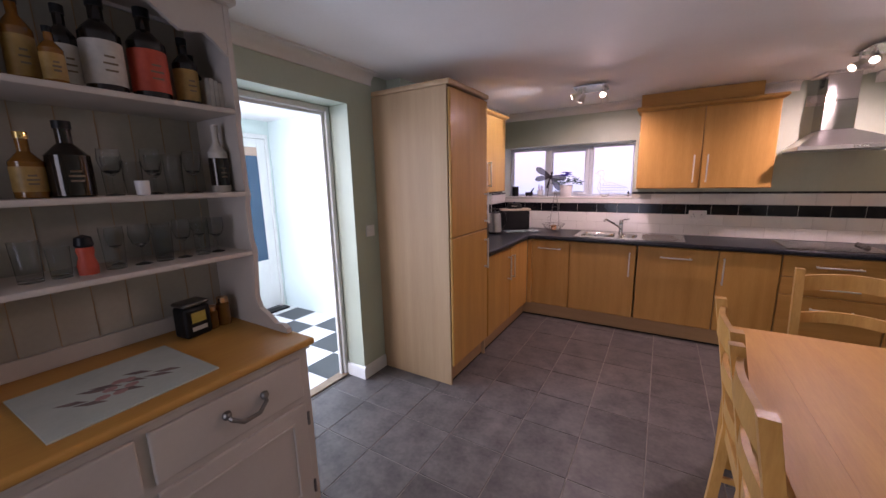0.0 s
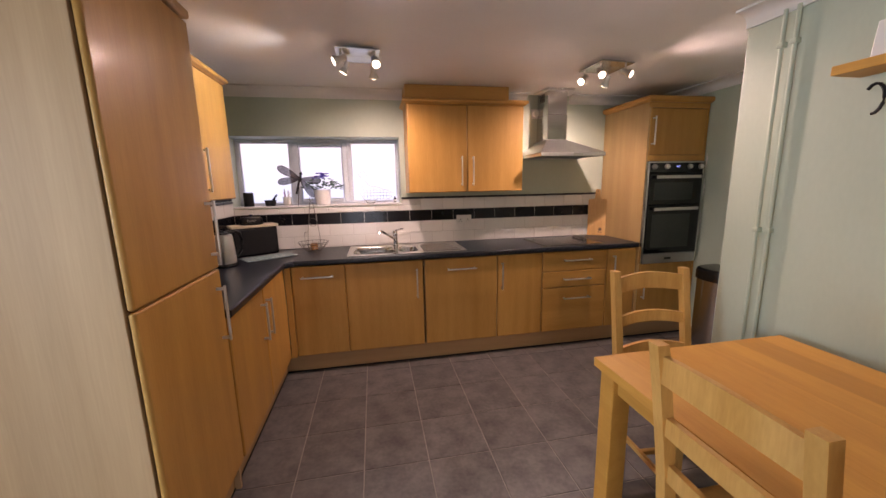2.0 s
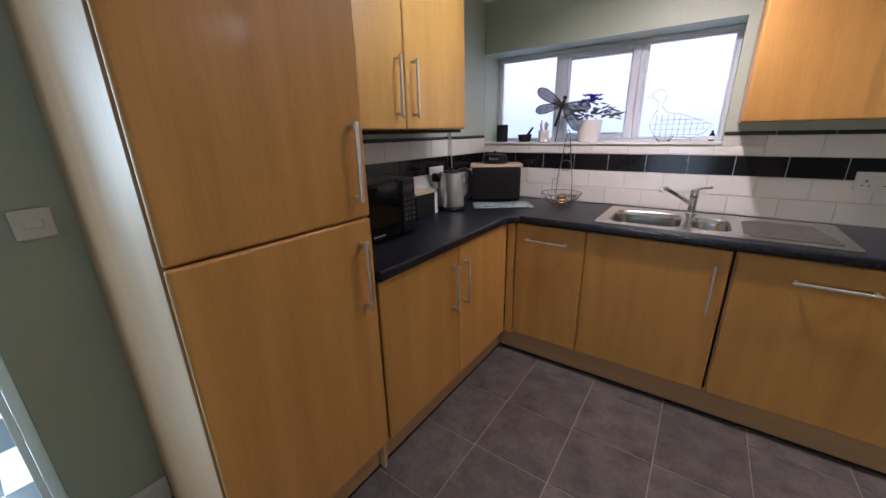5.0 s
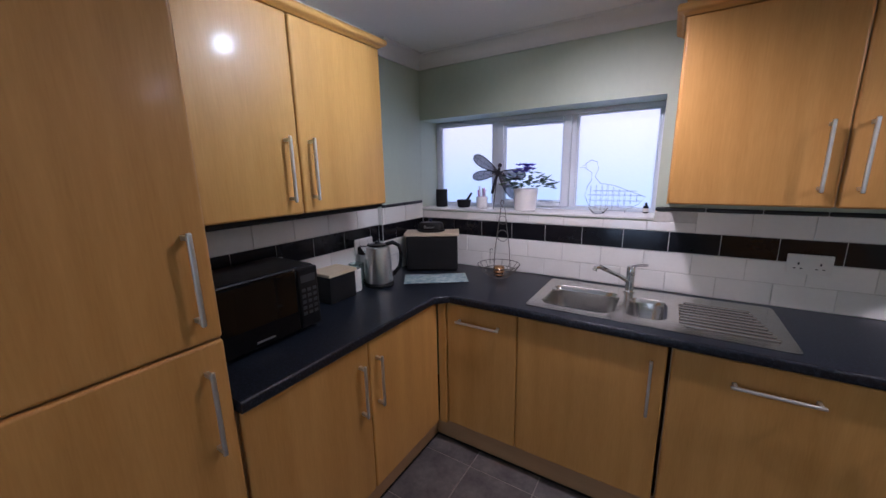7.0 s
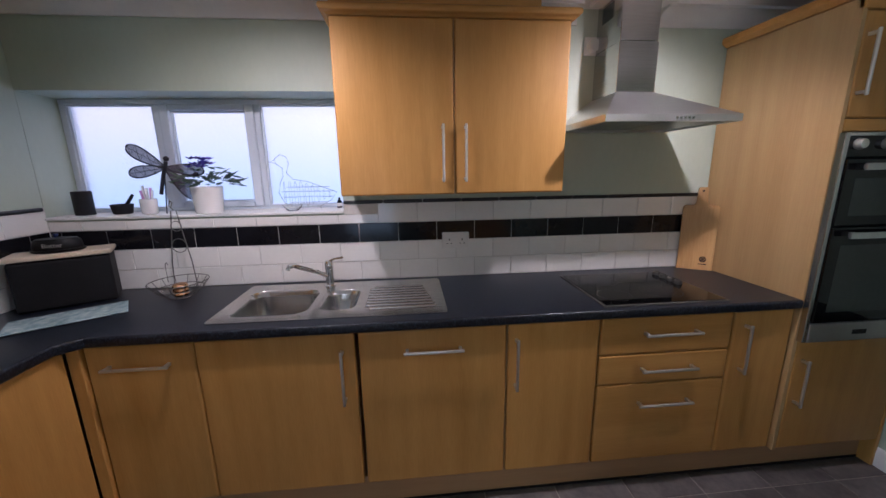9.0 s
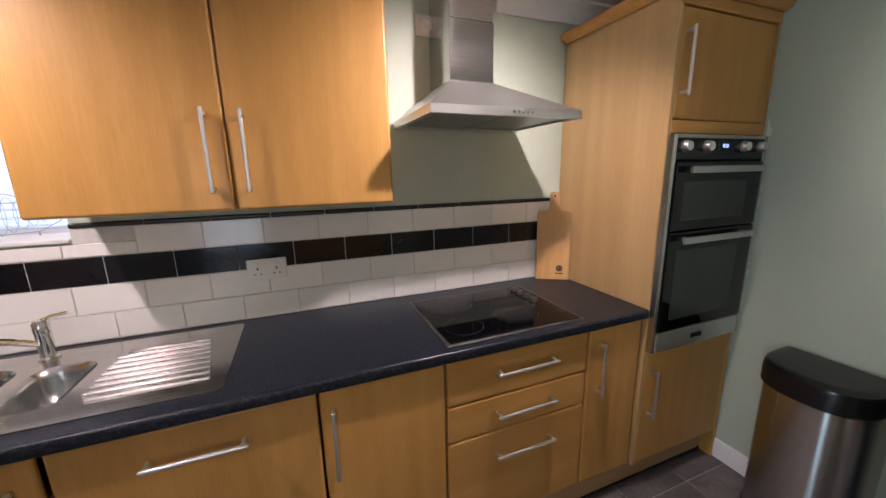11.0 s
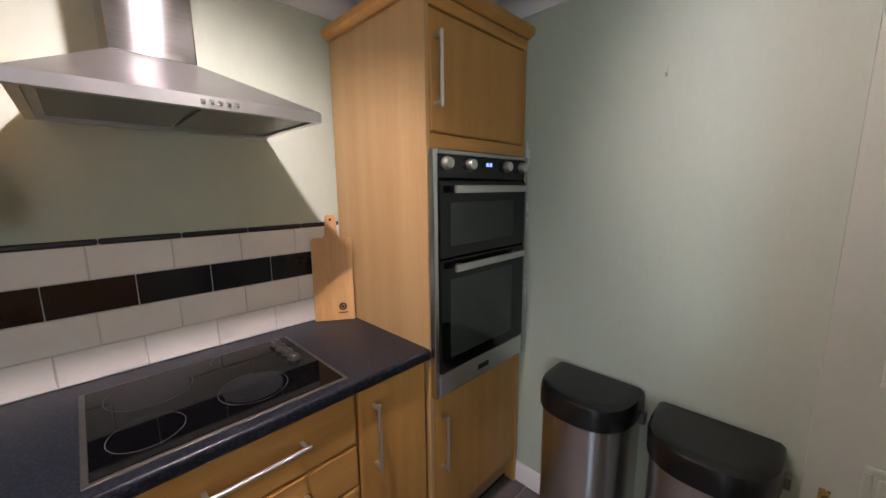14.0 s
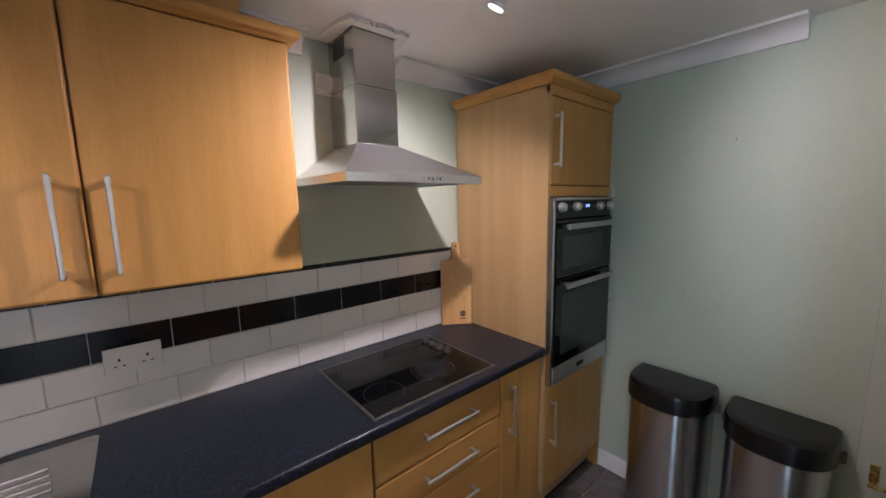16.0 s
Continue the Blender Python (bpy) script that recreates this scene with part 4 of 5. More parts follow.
bm = wire(bmesh.new(), [(-0.012, -0.06 - 0.03 * math.cos(a), -0.09 + 0.055 * math.sin(a)) for a in [k * 0.4 for k in range(-4, 7)]], 0.006, 6)
part("bracket", bm, BLACK_MATT, o, "dark iron scroll bracket")
single("photo_frame", box(-0.01, 0.01, -0.10, 0.0, 0.0, 0.14, 0.003), GLOSS_WHITE, pose(STUB - 0.06, 2.40, 1.8665, 0, 6, 0), "small white picture frame on the shelf", "picture frame")
single("wall_hook", rod(box(-0.003, 0, -0.004, 0.004, -0.017, 0.017, 0.001), (-0.003, 0, -0.012), (-0.014, 0, -0.006), 0.0035, 8), WALL, pose(EAST - 0.001, 3.524, 1.856), "small painted-over hook on the plain wall", "hook")

# ---- dining table and chairs ----
def dining_table():
    o = thing("dining_table", pose(0.560, 1.004, 0), "solid golden hardwood dining table with square legs", "table")
    w, l = 0.940, 1.52
    for k in range(7):
        x0, x1 = w * k / 7, w * (k + 1) / 7
        part("top_plank", box(x0, x1, 0, l, 0.708, 0.745 - 0.0003 * (k % 2), 0.0015 if k in (0, 6) else 0.0), TABLE, o)
    for x in (0.02, w - 0.10):
        for y in (0.02, l - 0.10):
            part("leg", box(x, x + 0.08, y, y + 0.08, 0, 0.707, 0.005), TABLE, o)
    for b in ((0.10, w - 0.10, 0.04, 0.062), (0.10, w - 0.10, l - 0.062, l - 0.04), (0.04, 0.062, 0.10, l - 0.10), (w - 0.062, w - 0.04, 0.10, l - 0.10)):
        part("apron", box(*b, 0.63, 0.707, 0.002), TABLE, o)


dining_table()


def chair(m, label):
    """A ladder-back chair that faces +y, its back posts at y = 0."""
    o = thing("dining_chair", m, label, "chair", "chairs round the table")
    w = 0.42

    def lean(z):
        return 0.0 if z < 0.45 else -0.16 * (z - 0.45) ** 1.15

    for x in (0.0, w - 0.036):
        bm = bmesh.new()
        zs = [0, 0.2, 0.43, 0.6, 0.75, 0.88, 1.0]
        rings = []
        for z in zs:
            y = lean(z) + (-0.03 * (1 - z / 0.43) if z < 0.43 else 0)
            rings.append([bm.verts.new(v) for v in ((x, y - 0.019, z), (x + 0.036, y - 0.019, z), (x + 0.036, y + 0.019, z), (x, y + 0.019, z))])
        for a, b in zip(rings, rings[1:]):
            for k in range(4):
                bm.faces.new((a[k], a[(k + 1) % 4], b[(k + 1) % 4], b[k]))
        bm.faces.new(rings[0])
        bm.faces.new(rings[-1])
        bmesh.ops.bevel(bm, geom=[e for e in bm.edges if len(e.link_faces) == 2 and e.calc_face_angle(0) > 1.0], offset=0.004, segments=2, affect="EDGES")
        part("back_post", bm, CHAIR, o)
    for z0, h in ((0.885, 0.10), (0.715, 0.075), (0.555, 0.075)):
        bm = bmesh.new()
        n = 12
        rows = []
        for k in range(n + 1):
            s = k / n
            x = 0.034 + s * (w - 0.068)
            arch = math.sin(math.pi * s)
            yb = lean(z0 + h / 2) - 0.022 * arch
            lo, hi = z0 + 0.016 * arch, z0 + h - 0.018 + 0.018 * arch
            rows.append([bm.verts.new(v) for v in ((x, yb - 0.009, lo), (x, yb + 0.009, lo), (x, yb + 0.009, hi), (x, yb - 0.009, hi))])
        for a, b in zip(rows, rows[1:]):
            for k in range(4):
                bm.faces.new((a[k], a[(k + 1) % 4], b[(k + 1) % 4], b[k]))
        bm.faces.new(rows[0])
        bm.faces.new(rows[-1])
        part("back_slat", bm, CHAIR, o)
    part("seat", box(-0.012, w + 0.012, 0.012, 0.43, 0.435, 0.458, 0.008, 3), CHAIR, o)
    for x in (0.006, w - 0.046):
        part("front_leg", box(x, x + 0.04, 0.37, 0.41, 0, 0.434, 0.004), CHAIR, o)
        part("seat_rail", box(x + 0.01, x + 0.028, 0.02, 0.37, 0.375, 0.434, 0.002), CHAIR, o)
        part("stretcher", box(x + 0.01, x + 0.028, 0.0, 0.37, 0.16, 0.185, 0.003), CHAIR, o)
    part("seat_rail", box(0.046, w - 0.046, 0.38, 0.398, 0.375, 0.434, 0.002), CHAIR, o)
    part("seat_rail", box(0.036, w - 0.036, -0.01, 0.008, 0.375, 0.434, 0.002), CHAIR, o)
    part("stretcher", box(0.02, w - 0.03, 0.175, 0.195, 0.162, 0.184, 0.003), CHAIR, o)
    return o


c = chair(pose(1.292, 2.775, 0, 0, 0, 177), "golden hardwood ladder-back chair at the table's kitchen end")
c2 = copy_thing(c, pose(0.555, 2.13, 0, 0, 0, -90))
c3 = copy_thing(c, pose(0.540, 1.63, 0, 0, 0, -90))
for k in (c2, c3):
    tagged(k, "golden hardwood ladder-back chair tucked in at the table's side")


# ---- bins ----
def pedal_bin(m, w, h, label):
    """A D-shaped bin with its flat back at x = 0, facing -x."""
    o = thing("pedal_bin", m, label, "bin", "kitchen bins")

    def dee(grow, n=20):
        pts = [(0, w / 2 + grow), ]
        d = 0.25
        for k in range(n + 1):
            a = math.pi * k / n
            c, s = math.cos(a), math.sin(a)
            pts.append((-0.05 - (d - 0.05 + grow) * abs(s) ** 0.75, (w / 2 + grow) * (abs(c) ** 0.75) * (1 if c > 0 else -1)))
        pts.append((0, -w / 2 - grow))
        return pts

    def hull(name, levels, mat_, label=""):
        bm = bmesh.new()
        rings = [[bm.verts.new((x, y, z)) for x, y in dee(g)] for g, z in levels]
        n = len(rings[0])
        for a, b in zip(rings, rings[1:]):
            for k in range(n):
                bm.faces.new((a[k], a[(k + 1) % n], b[(k + 1) % n], b[k]))
        bm.faces.new(rings[0][::-1])
        bm.faces.new(rings[-1])
        return part(name, bm, mat_, o, label)

    hull("base", [(0.004, 0.0), (0.006, 0.004), (0.004, 0.05), (-0.004, 0.055)], BLACK, "black plastic base")
    hull("body", [(0.0, 0.05), (0.0, h - 0.09)], STEEL, "brushed steel body")
    hull("lid", [(0.004, h - 0.095), (0.010, h - 0.09), (0.010, h - 0.03), (0.006, h - 0.012), (-0.006, h - 0.002), (-0.03, h)], LID_PLASTIC, "black plastic lid")
    part("pedal", box(-0.295, -0.23, -0.05, 0.05, 0.012, 0.026, 0.006), BLACK, o)
    for s in (-1, 1):
        y0, y1 = sorted((s * (w / 2 - 0.002), s * (w / 2 + 0.026)))
        part("hinge", box(-0.05, -0.022, y0, y1, h - 0.115, h - 0.075, 0.003), PEWTER, o, "dull metal lid hinge")
    return o


pedal_bin(pose(2.572, 3.672, 0), 0.33, 0.735, "brushed steel D-shaped bin with a black lid")
pedal_bin(pose(2.572, 3.283, 0), 0.325, 0.715, "brushed steel D-shaped bin with a black lid, beside the cupboard door")

# ---- things on the worktop ----
WT = 0.9105
o = thing("chopping_board", Matrix.Translation((1.918, 4.578, WT)) @ pose(0, 0, 0, 0, 0, -33) @ pose(0, 0, 0, -2), "oiled wooden paddle chopping board leaning in the corner", "chopping board")
bm = bmesh.new()
outl = [(-0.085, 0), (0.085, 0), (0.085, 0.355), (0.075, 0.366), (0.034, 0.368), (0.026, 0.380), (0.022, 0.455), (0.016, 0.465), (-0.016, 0.465), (-0.022, 0.455), (-0.026, 0.380), (-0.034, 0.368), (-0.075, 0.366), (-0.085, 0.355)]
prism(bm, outl, "y", -0.009, 0.009)
bmesh.ops.recalc_face_normals(bm, faces=bm.faces)
bmesh.ops.bevel(bm, geom=[e for e in bm.edges if abs(e.verts[0].co.y - e.verts[1].co.y) < 1e-6], offset=0.003, segments=2, affect="EDGES")
part("board", bm, BOARD_WOOD, o)
BURNT = surface("burnt_mark", (0.03, 0.015, 0.01), (0.06, 0.03, 0.015), size=30, rough=(0.6, 0.7))
bm = lathe(bmesh.new(), [(0.010, 0), (0.017, 0)], seg=20)
bmesh.ops.transform(bm, matrix=Matrix.Translation((0.035, -0.0096, 0.062)) @ pose(0, 0, 0, 90), verts=bm.verts)
solid(bm, 0.028, 0.042, -0.0097, -0.0092, 0.055, 0.069)
solid(bm, 0.015, 0.055, -0.0097, -0.0092, 0.032, 0.037)
part("branding", bm, BURNT, o, "small burnt brand mark")
bm = lathe(bmesh.new(), [(0.0, 0), (0.006, 0)], seg=14)
bmesh.ops.transform(bm, matrix=Matrix.Translation((0, -0.0096, 0.445)) @ pose(0, 0, 0, 90), verts=bm.verts)
part("hole", bm, BURNT, o)


def kettle():
    o = thing("kettle", pose(-1.35, 4.03, WT, 0, 0, 40), "polished steel jug kettle with a black handle", "kettle")
    part("base", lathe(bmesh.new(), [(0, 0), (0.082, 0), (0.084, 0.010), (0.078, 0.022), (0, 0.022)]), BLACK, o)
    part("jug", lathe(bmesh.new(), [(0, 0.022), (0.076, 0.022), (0.077, 0.035), (0.073, 0.12), (0.067, 0.20), (0.063, 0.220), (0.05, 0.226), (0, 0.226)], seg=32), NICKEL, o, "polished steel jug")
    part("lid", lathe(bmesh.new(), [(0, 0.226), (0.052, 0.226), (0.050, 0.234), (0.02, 0.240), (0.012, 0.252), (0, 0.254)]), BLACK, o)
    part("handle", wire(bmesh.new(), [(0.045, 0, 0.232), (0.085, 0, 0.242), (0.118, 0, 0.222), (0.128, 0, 0.17), (0.118, 0, 0.10), (0.085, 0, 0.06), (0.072, 0, 0.055)], 0.012, 10), BLACK, o, "black curved handle")
    bm = bmesh.new()
    pts = [(-0.056, -0.022, 0.215), (-0.056, 0.022, 0.215), (-0.095, 0, 0.222), (-0.062, 0, 0.165)]
    vs = [bm.verts.new(p) for p in pts]
    for f in ((0, 1, 2), (0, 2, 3), (1, 3, 2), (0, 3, 1)):
        bm.faces.new([vs[k] for k in f])
    part("spout", bm, CHROME, o)


kettle()


def microwave():
    o = thing("microwave", pose(-1.185, 3.06, WT, 0, 0, 90), "black microwave oven on the worktop", "microwave")
    part("body", box(0.0, 0.425, 0.02, 0.295, 0.012, 0.268, 0.012, 3), BLACK, o)
    part("door", box(0.002, 0.325, 0.0, 0.022, 0.016, 0.264, 0.008), BLACK_GLASS, o, "black glass door")
    p = part("control_panel", box(0.328, 0.423, 0.0, 0.022, 0.016, 0.264, 0.008), BLACK, o)
    GREYKEY = surface("grey_key", (0.028, 0.028, 0.030), (0.045, 0.045, 0.048), size=30)
    for r in range(5):
        for c_ in range(3):
            part("key", box(0.340 + c_ * 0.026, 0.358 + c_ * 0.026, -0.002, 0.002, 0.07 + r * 0.024, 0.084 + r * 0.024, 0.002), GREYKEY, p)
    part("display", box(0.34, 0.408, -0.001, 0.002, 0.205, 0.235), GREYKEY, p)
    part("badge", box(0.14, 0.21, -0.0015, 0.001, 0.035, 0.042), NICKEL, o, "small silver badge bar")
    for x in (0.04, 0.36):
        for y in (0.05, 0.24):
            part("foot", box(x, x + 0.03, y, y + 0.03, 0, 0.013), BLACK, o)


microwave()
o = thing("toaster", pose(-1.47, 3.66, WT), "black box with a pale wooden lid beside the microwave", "box")
part("body", box(0, 0.14, 0, 0.17, 0, 0.135, 0.006), BLACK_MATT, o)
part("lid", box(-0.006, 0.146, -0.006, 0.176, 0.135, 0.152, 0.004), surface("pale_beech", (0.55, 0.42, 0.28), (0.66, 0.52, 0.36), stretch=(9, 1, 9), size=3), o, "pale wooden lid")
o = thing("storage_jar", pose(-1.40, 3.885, WT), "pale translucent plastic jar", "jar")
part("jar", lathe(bmesh.new(), [(0, 0), (0.036, 0), (0.038, 0.004), (0.038, 0.12), (0.034, 0.122), (0.034, 0.006), (0, 0.006)]), WHITE_PLASTIC, o)
o = thing("storage_jar", pose(-1.44, 3.945, WT), "pale blue glass jar", "jar")
part("jar", lathe(bmesh.new(), [(0, 0), (0.040, 0), (0.042, 0.004), (0.042, 0.13), (0.038, 0.132), (0.038, 0.006), (0, 0.006)]), PALE_GLASS, o)

o = thing("bread_bin", pose(-1.383, 4.325, WT, 0, 0, 30), "black bread bin with a pale wooden lid", "bread bin")
part("body", box(0, 0.33, 0, 0.160, 0, 0.225, 0.014, 3), BLACK_MATT, o)
part("lid", box(-0.010, 0.34, -0.010, 0.165, 0.226, 0.246, 0.006, 3), surface("bamboo_lid", (0.58, 0.47, 0.34), (0.68, 0.57, 0.43), stretch=(1, 12, 12), size=3, rough=(0.35, 0.5)), o, "pale wooden lid")
bd = thing("butter_dish", pose(-1.285, 4.47, WT + 0.2465, 0, 0, 22), "black enamel butter dish with white lettering", "butter dish")
for nm, prof, mat_ in (("tray", [(0, 0), (0.080, 0), (0.092, 0.006), (0.094, 0.013), (0, 0.013)], BLACK), ("cover", [(0, 0.0135), (0.084, 0.0135), (0.086, 0.020), (0.082, 0.048), (0.070, 0.060), (0.03, 0.064), (0, 0.064)], BLACK)):
    bm = lathe(bmesh.new(), prof, seg=32)
    bmesh.ops.scale(bm, vec=(1.0, 0.62, 1.0), verts=bm.verts)
    part(nm, bm, mat_, bd)
part("knob", lathe(bmesh.new(), [(0, 0.062), (0.008, 0.062), (0.006, 0.068), (0.011, 0.076), (0.008, 0.082), (0, 0.083)]), surface("blue_knob", (0.02, 0.03, 0.1), (0.04, 0.05, 0.14), size=20, rough=(0.1, 0.2)), bd)


L_FADED = surface("faded_white_print", (0.34, 0.33, 0.31), (0.44, 0.43, 0.40), size=40, rough=(0.5, 0.6))


def lettering(name, words, size, m, material, parent, depth=0.0006):
    cu = bpy.data.curves.new(name, "FONT")
    cu.body, cu.size, cu.extrude, cu.align_x, cu.align_y = words, size, depth, "CENTER", "CENTER"
    ob = new(name, cu)
    dg = bpy.context.evaluated_depsgraph_get()
    me = bpy.data.meshes.new_from_object(ob.evaluated_get(dg))
    bpy.data.objects.remove(ob)
    me.materials.append(material)
    ob = new(name, me)
    ob.parent = parent
    ob.matrix_basis = m
    return ob


lettering("lettering", "Butter", 0.026, pose(0, -0.0545, 0.034, 90), L_FADED, bd)

o = thing("worktop_saver", pose(-1.118, 4.262, WT, 0, 0, 35), "pale blue textured glass worktop saver", "cutting board")
part("glass_sheet", box(-0.185, 0.185, -0.088, 0.088, 0.004, 0.010, 0.003), surface("etched_glass", (0.22, 0.34, 0.36), (0.50, 0.60, 0.60), size=30, detail=6, rough=(0.12, 0.3), bump=0.6, bump_size=60, far=0.002), o)
for x in (-0.14, 0.14):
    for y in (-0.07, 0.07):
        part("foot", lathe(bmesh.new(), [(0, 0), (0.007, 0), (0.007, 0.0045), (0, 0.0045)], (x, y, 0), 10), BLACK, o)


def wire_basket():
    o = thing("fruit_basket", pose(-0.82, 4.50, WT), "dark wire fruit basket with a tall hooked stand", "basket")
    bm = bmesh.new()
    for r, z in ((0.06, 0.004), (0.10, 0.04), (0.125, 0.075)):
        wire(bm, [(r * math.cos(a), r * math.sin(a), z) for a in [k * math.tau / 28 for k in range(28)]], 0.0022, 6, True)
    for k in range(14):
        a = k * math.tau / 14
        wire(bm, [(r * math.cos(a), r * math.sin(a), z) for r, z in ((0.06, 0.004), (0.10, 0.04), (0.125, 0.075))], 0.0016, 5)
    part("basket", bm, PEWTER, o)
    bm = bmesh.new()
    for s in (-1, 1):
        wire(bm, [(s * 0.055, 0.05, 0.01), (s * 0.046, 0.05, 0.16), (s * 0.026, 0.05, 0.30), (s * 0.012, 0.05, 0.41)], 0.0025, 6)
    for r, z in ((0.034, 0.24), (0.024, 0.335)):
        wire(bm, [(r * math.cos(a), 0.05, z + r * math.sin(a)) for a in [k * math.tau / 20 for k in range(20)]], 0.0022, 6, True)
    wire(bm, [(0, 0.05, 0.41), (-0.014, 0.045, 0.435), (0, 0.035, 0.458), (0.018, 0.02, 0.448), (0.016, 0.01, 0.43)], 0.0025, 6)
    wire(bm, [(-0.075, 0.04, 0.06), (-0.075, 0.04, 0.15), (-0.065, 0.035, 0.16), (-0.055, 0.03, 0.15)], 0.0022, 6)
    part("stand", bm, PEWTER, o)
    cp = thing("copper_pot", pose(-0.815, 4.495, WT + 0.006), "small ridged copper jar in the wire basket", "jar")
    part("jar", lathe(bmesh.new(), [(0, 0), (0.028, 0), (0.033, 0.008), (0.029, 0.016), (0.034, 0.026), (0.030, 0.036), (0.034, 0.046), (0.028, 0.056), (0.02, 0.06), (0, 0.06)]), COPPER, cp)


wire_basket()

# ---- things on the window sill ----
SL = 1.2905
o = thing("candle", pose(-1.375, 4.755, SL), "black pillar candle on the window sill", "candle")
part("wax", lathe(bmesh.new(), [(0, 0), (0.040, 0), (0.0405, 0.003), (0.0405, 0.118), (0.038, 0.121), (0.02, 0.118), (0, 0.117)], seg=28), BLACK_MATT, o)
part("wick", rod(bmesh.new(), (0, 0, 0.116), (0.001, 0, 0.127), 0.001, 6), CERAMIC, o)
o = thing("mortar", pose(-1.20, 4.765, SL), "small black stone mortar and pestle", "mortar")
part("bowl", lathe(bmesh.new(), [(0, 0), (0.038, 0), (0.042, 0.006), (0.048, 0.04), (0.050, 0.050), (0.044, 0.050), (0.038, 0.02), (0, 0.014)]), BLACK_MATT, o)
part("pestle", rod(bmesh.new(), (0.005, 0, 0.022), (0.055, 0.01, 0.098), 0.011, 12, 0.007), BLACK_MATT, o)
o = thing("brush_pot", pose(-1.05, 4.74, SL), "white ceramic pot holding pink and white brushes", "pot")
part("pot", lathe(bmesh.new(), [(0, 0), (0.032, 0), (0.035, 0.004), (0.038, 0.075), (0.034, 0.077), (0.031, 0.01), (0, 0.008)]), CERAMIC, o)
for k in range(5):
    a = k * 1.3
    b = (0.028 * math.cos(a), 0.02 * math.sin(a), 0.12 + 0.012 * (k % 3))
    part("brush", rod(bmesh.new(), (0.01 * math.cos(a), 0.01 * math.sin(a), 0.01), b, 0.0035, 8, 0.006), PINK if k % 2 else CERAMIC, o)


def flower_pot():
    o = thing("flower_pot", pose(-0.745, 4.725, SL), "white pot with purple artificial flowers and green leaves", "potted plant")
    part("pot", lathe(bmesh.new(), [(0, 0), (0.060, 0), (0.064, 0.005), (0.074, 0.125), (0.074, 0.134), (0.066, 0.134), (0.062, 0.11), (0, 0.108)]), CERAMIC, o)
    rnd = random.Random(5)
    for k in range(80):
        a, r = rnd.uniform(0, math.tau), rnd.uniform(0.02, 0.135)
        c = Vector((r * math.cos(a) * 1.15, r * math.sin(a) * 0.62, 0.140 + rnd.uniform(0, 0.10) * (1.25 - r / 0.14)))
        bm = bmesh.new()
        L, W = rnd.uniform(0.04, 0.07), rnd.uniform(0.012, 0.020)
        out = Vector((math.cos(a), math.sin(a), rnd.uniform(-0.3, 0.7))).normalized()
        side = out.cross(Vector((0, 0, 1))).normalized()
        up = side.cross(out)
        ps = [c, c + out * L * 0.45 + side * W + up * 0.005, c + out * L, c + out * L * 0.45 - side * W + up * 0.005, c + out * L * 0.5 - up * 0.004]
        v = [bm.verts.new(p) for p in ps]
        for f in ((0, 1, 4), (1, 2, 4), (2, 3, 4), (3, 0, 4)):
            bm.faces.new([v[i] for i in f])
        part("leaf", bm, LEAF, o)
    for k in range(22):
        a, r = rnd.uniform(0, math.tau), rnd.uniform(0, 0.075)
        c = Vector((0.015 + r * math.cos(a), r * math.sin(a) * 0.7 - 0.035, 0.228 + rnd.uniform(0, 0.045)))
        bm = bmesh.new()
        for p in range(7):
            b = p * math.tau / 7
            d = Vector((math.cos(b), math.sin(b), 0.5)) * 0.028
            s = Vector((-math.sin(b), math.cos(b), 0)) * 0.009
            v = [bm.verts.new(q) for q in (c, c + d * 0.6 + s, c + d, c + d * 0.6 - s)]
            bm.faces.new(v)
        part("flower", bm, PETAL, o)


flower_pot()


def dragonfly():
    o = thing("dragonfly_ornament", pose(-0.93, 4.715, SL), "dark filigree metal dragonfly ornament on a stick", "ornament")
    DARK = surface("dark_filigree", (0.012, 0.010, 0.014), (0.03, 0.025, 0.035), size=30, rough=(0.4, 0.6), metal=0.3)
    MESH = surface("wing_gauze", (0.03, 0.025, 0.045), (0.10, 0.08, 0.12), size=90, rough=(0.4, 0.6))
    mt = MESH.node_tree
    mt.nodes["Principled BSDF"].inputs["Alpha"].default_value = 0.8
    bm = wire(bmesh.new(), [(-0.035, 0, 0.10), (-0.022, 0, 0.15), (-0.004, 0, 0.21), (0.008, 0, 0.24), (0.014, 0, 0.262)], 0.009, 8)
    lathe(bm, [(0, -0.014), (0.010, -0.010), (0.014, 0), (0.010, 0.010), (0, 0.014)], (0.017, 0, 0.276), 12)
    part("body", bm, DARK, o)
    part("stick", rod(bmesh.new(), (-0.03, 0.01, 0.0), (-0.005, 0.004, 0.20), 0.003, 6), DARK, o)
    root = Vector((0.006, 0, 0.232))
    for ang, L, W in ((150, 0.215, 0.040), (188, 0.195, 0.036), (-6, 0.175, 0.036), (-55, 0.195, 0.040)):
        d = Vector((math.cos(radians(ang)), 0.12, math.sin(radians(ang)))).normalized()
        n = Vector((-d.z, 0, d.x))
        rim = []
        for k in range(22):
            s = k / 22 * math.tau
            u, v = 0.5 - 0.5 * math.cos(s), math.sin(s)
            rim.append(root + d * L * u + n * W * v * (0.35 + 0.75 * u))
        bm = wire(bmesh.new(), rim, 0.0035, 6, True)
        for k in range(2, 10, 2):
            wire(bm, [rim[k], rim[22 - k]], 0.0012, 4)
        for k in range(2, 9, 2):
            wire(bm, [rim[k], rim[22 - k - 2]], 0.0012, 4)
        wire(bm, [root, root + d * L], 0.0016, 5)
        w = part("wing", bm, DARK, o)
        bm = bmesh.new()
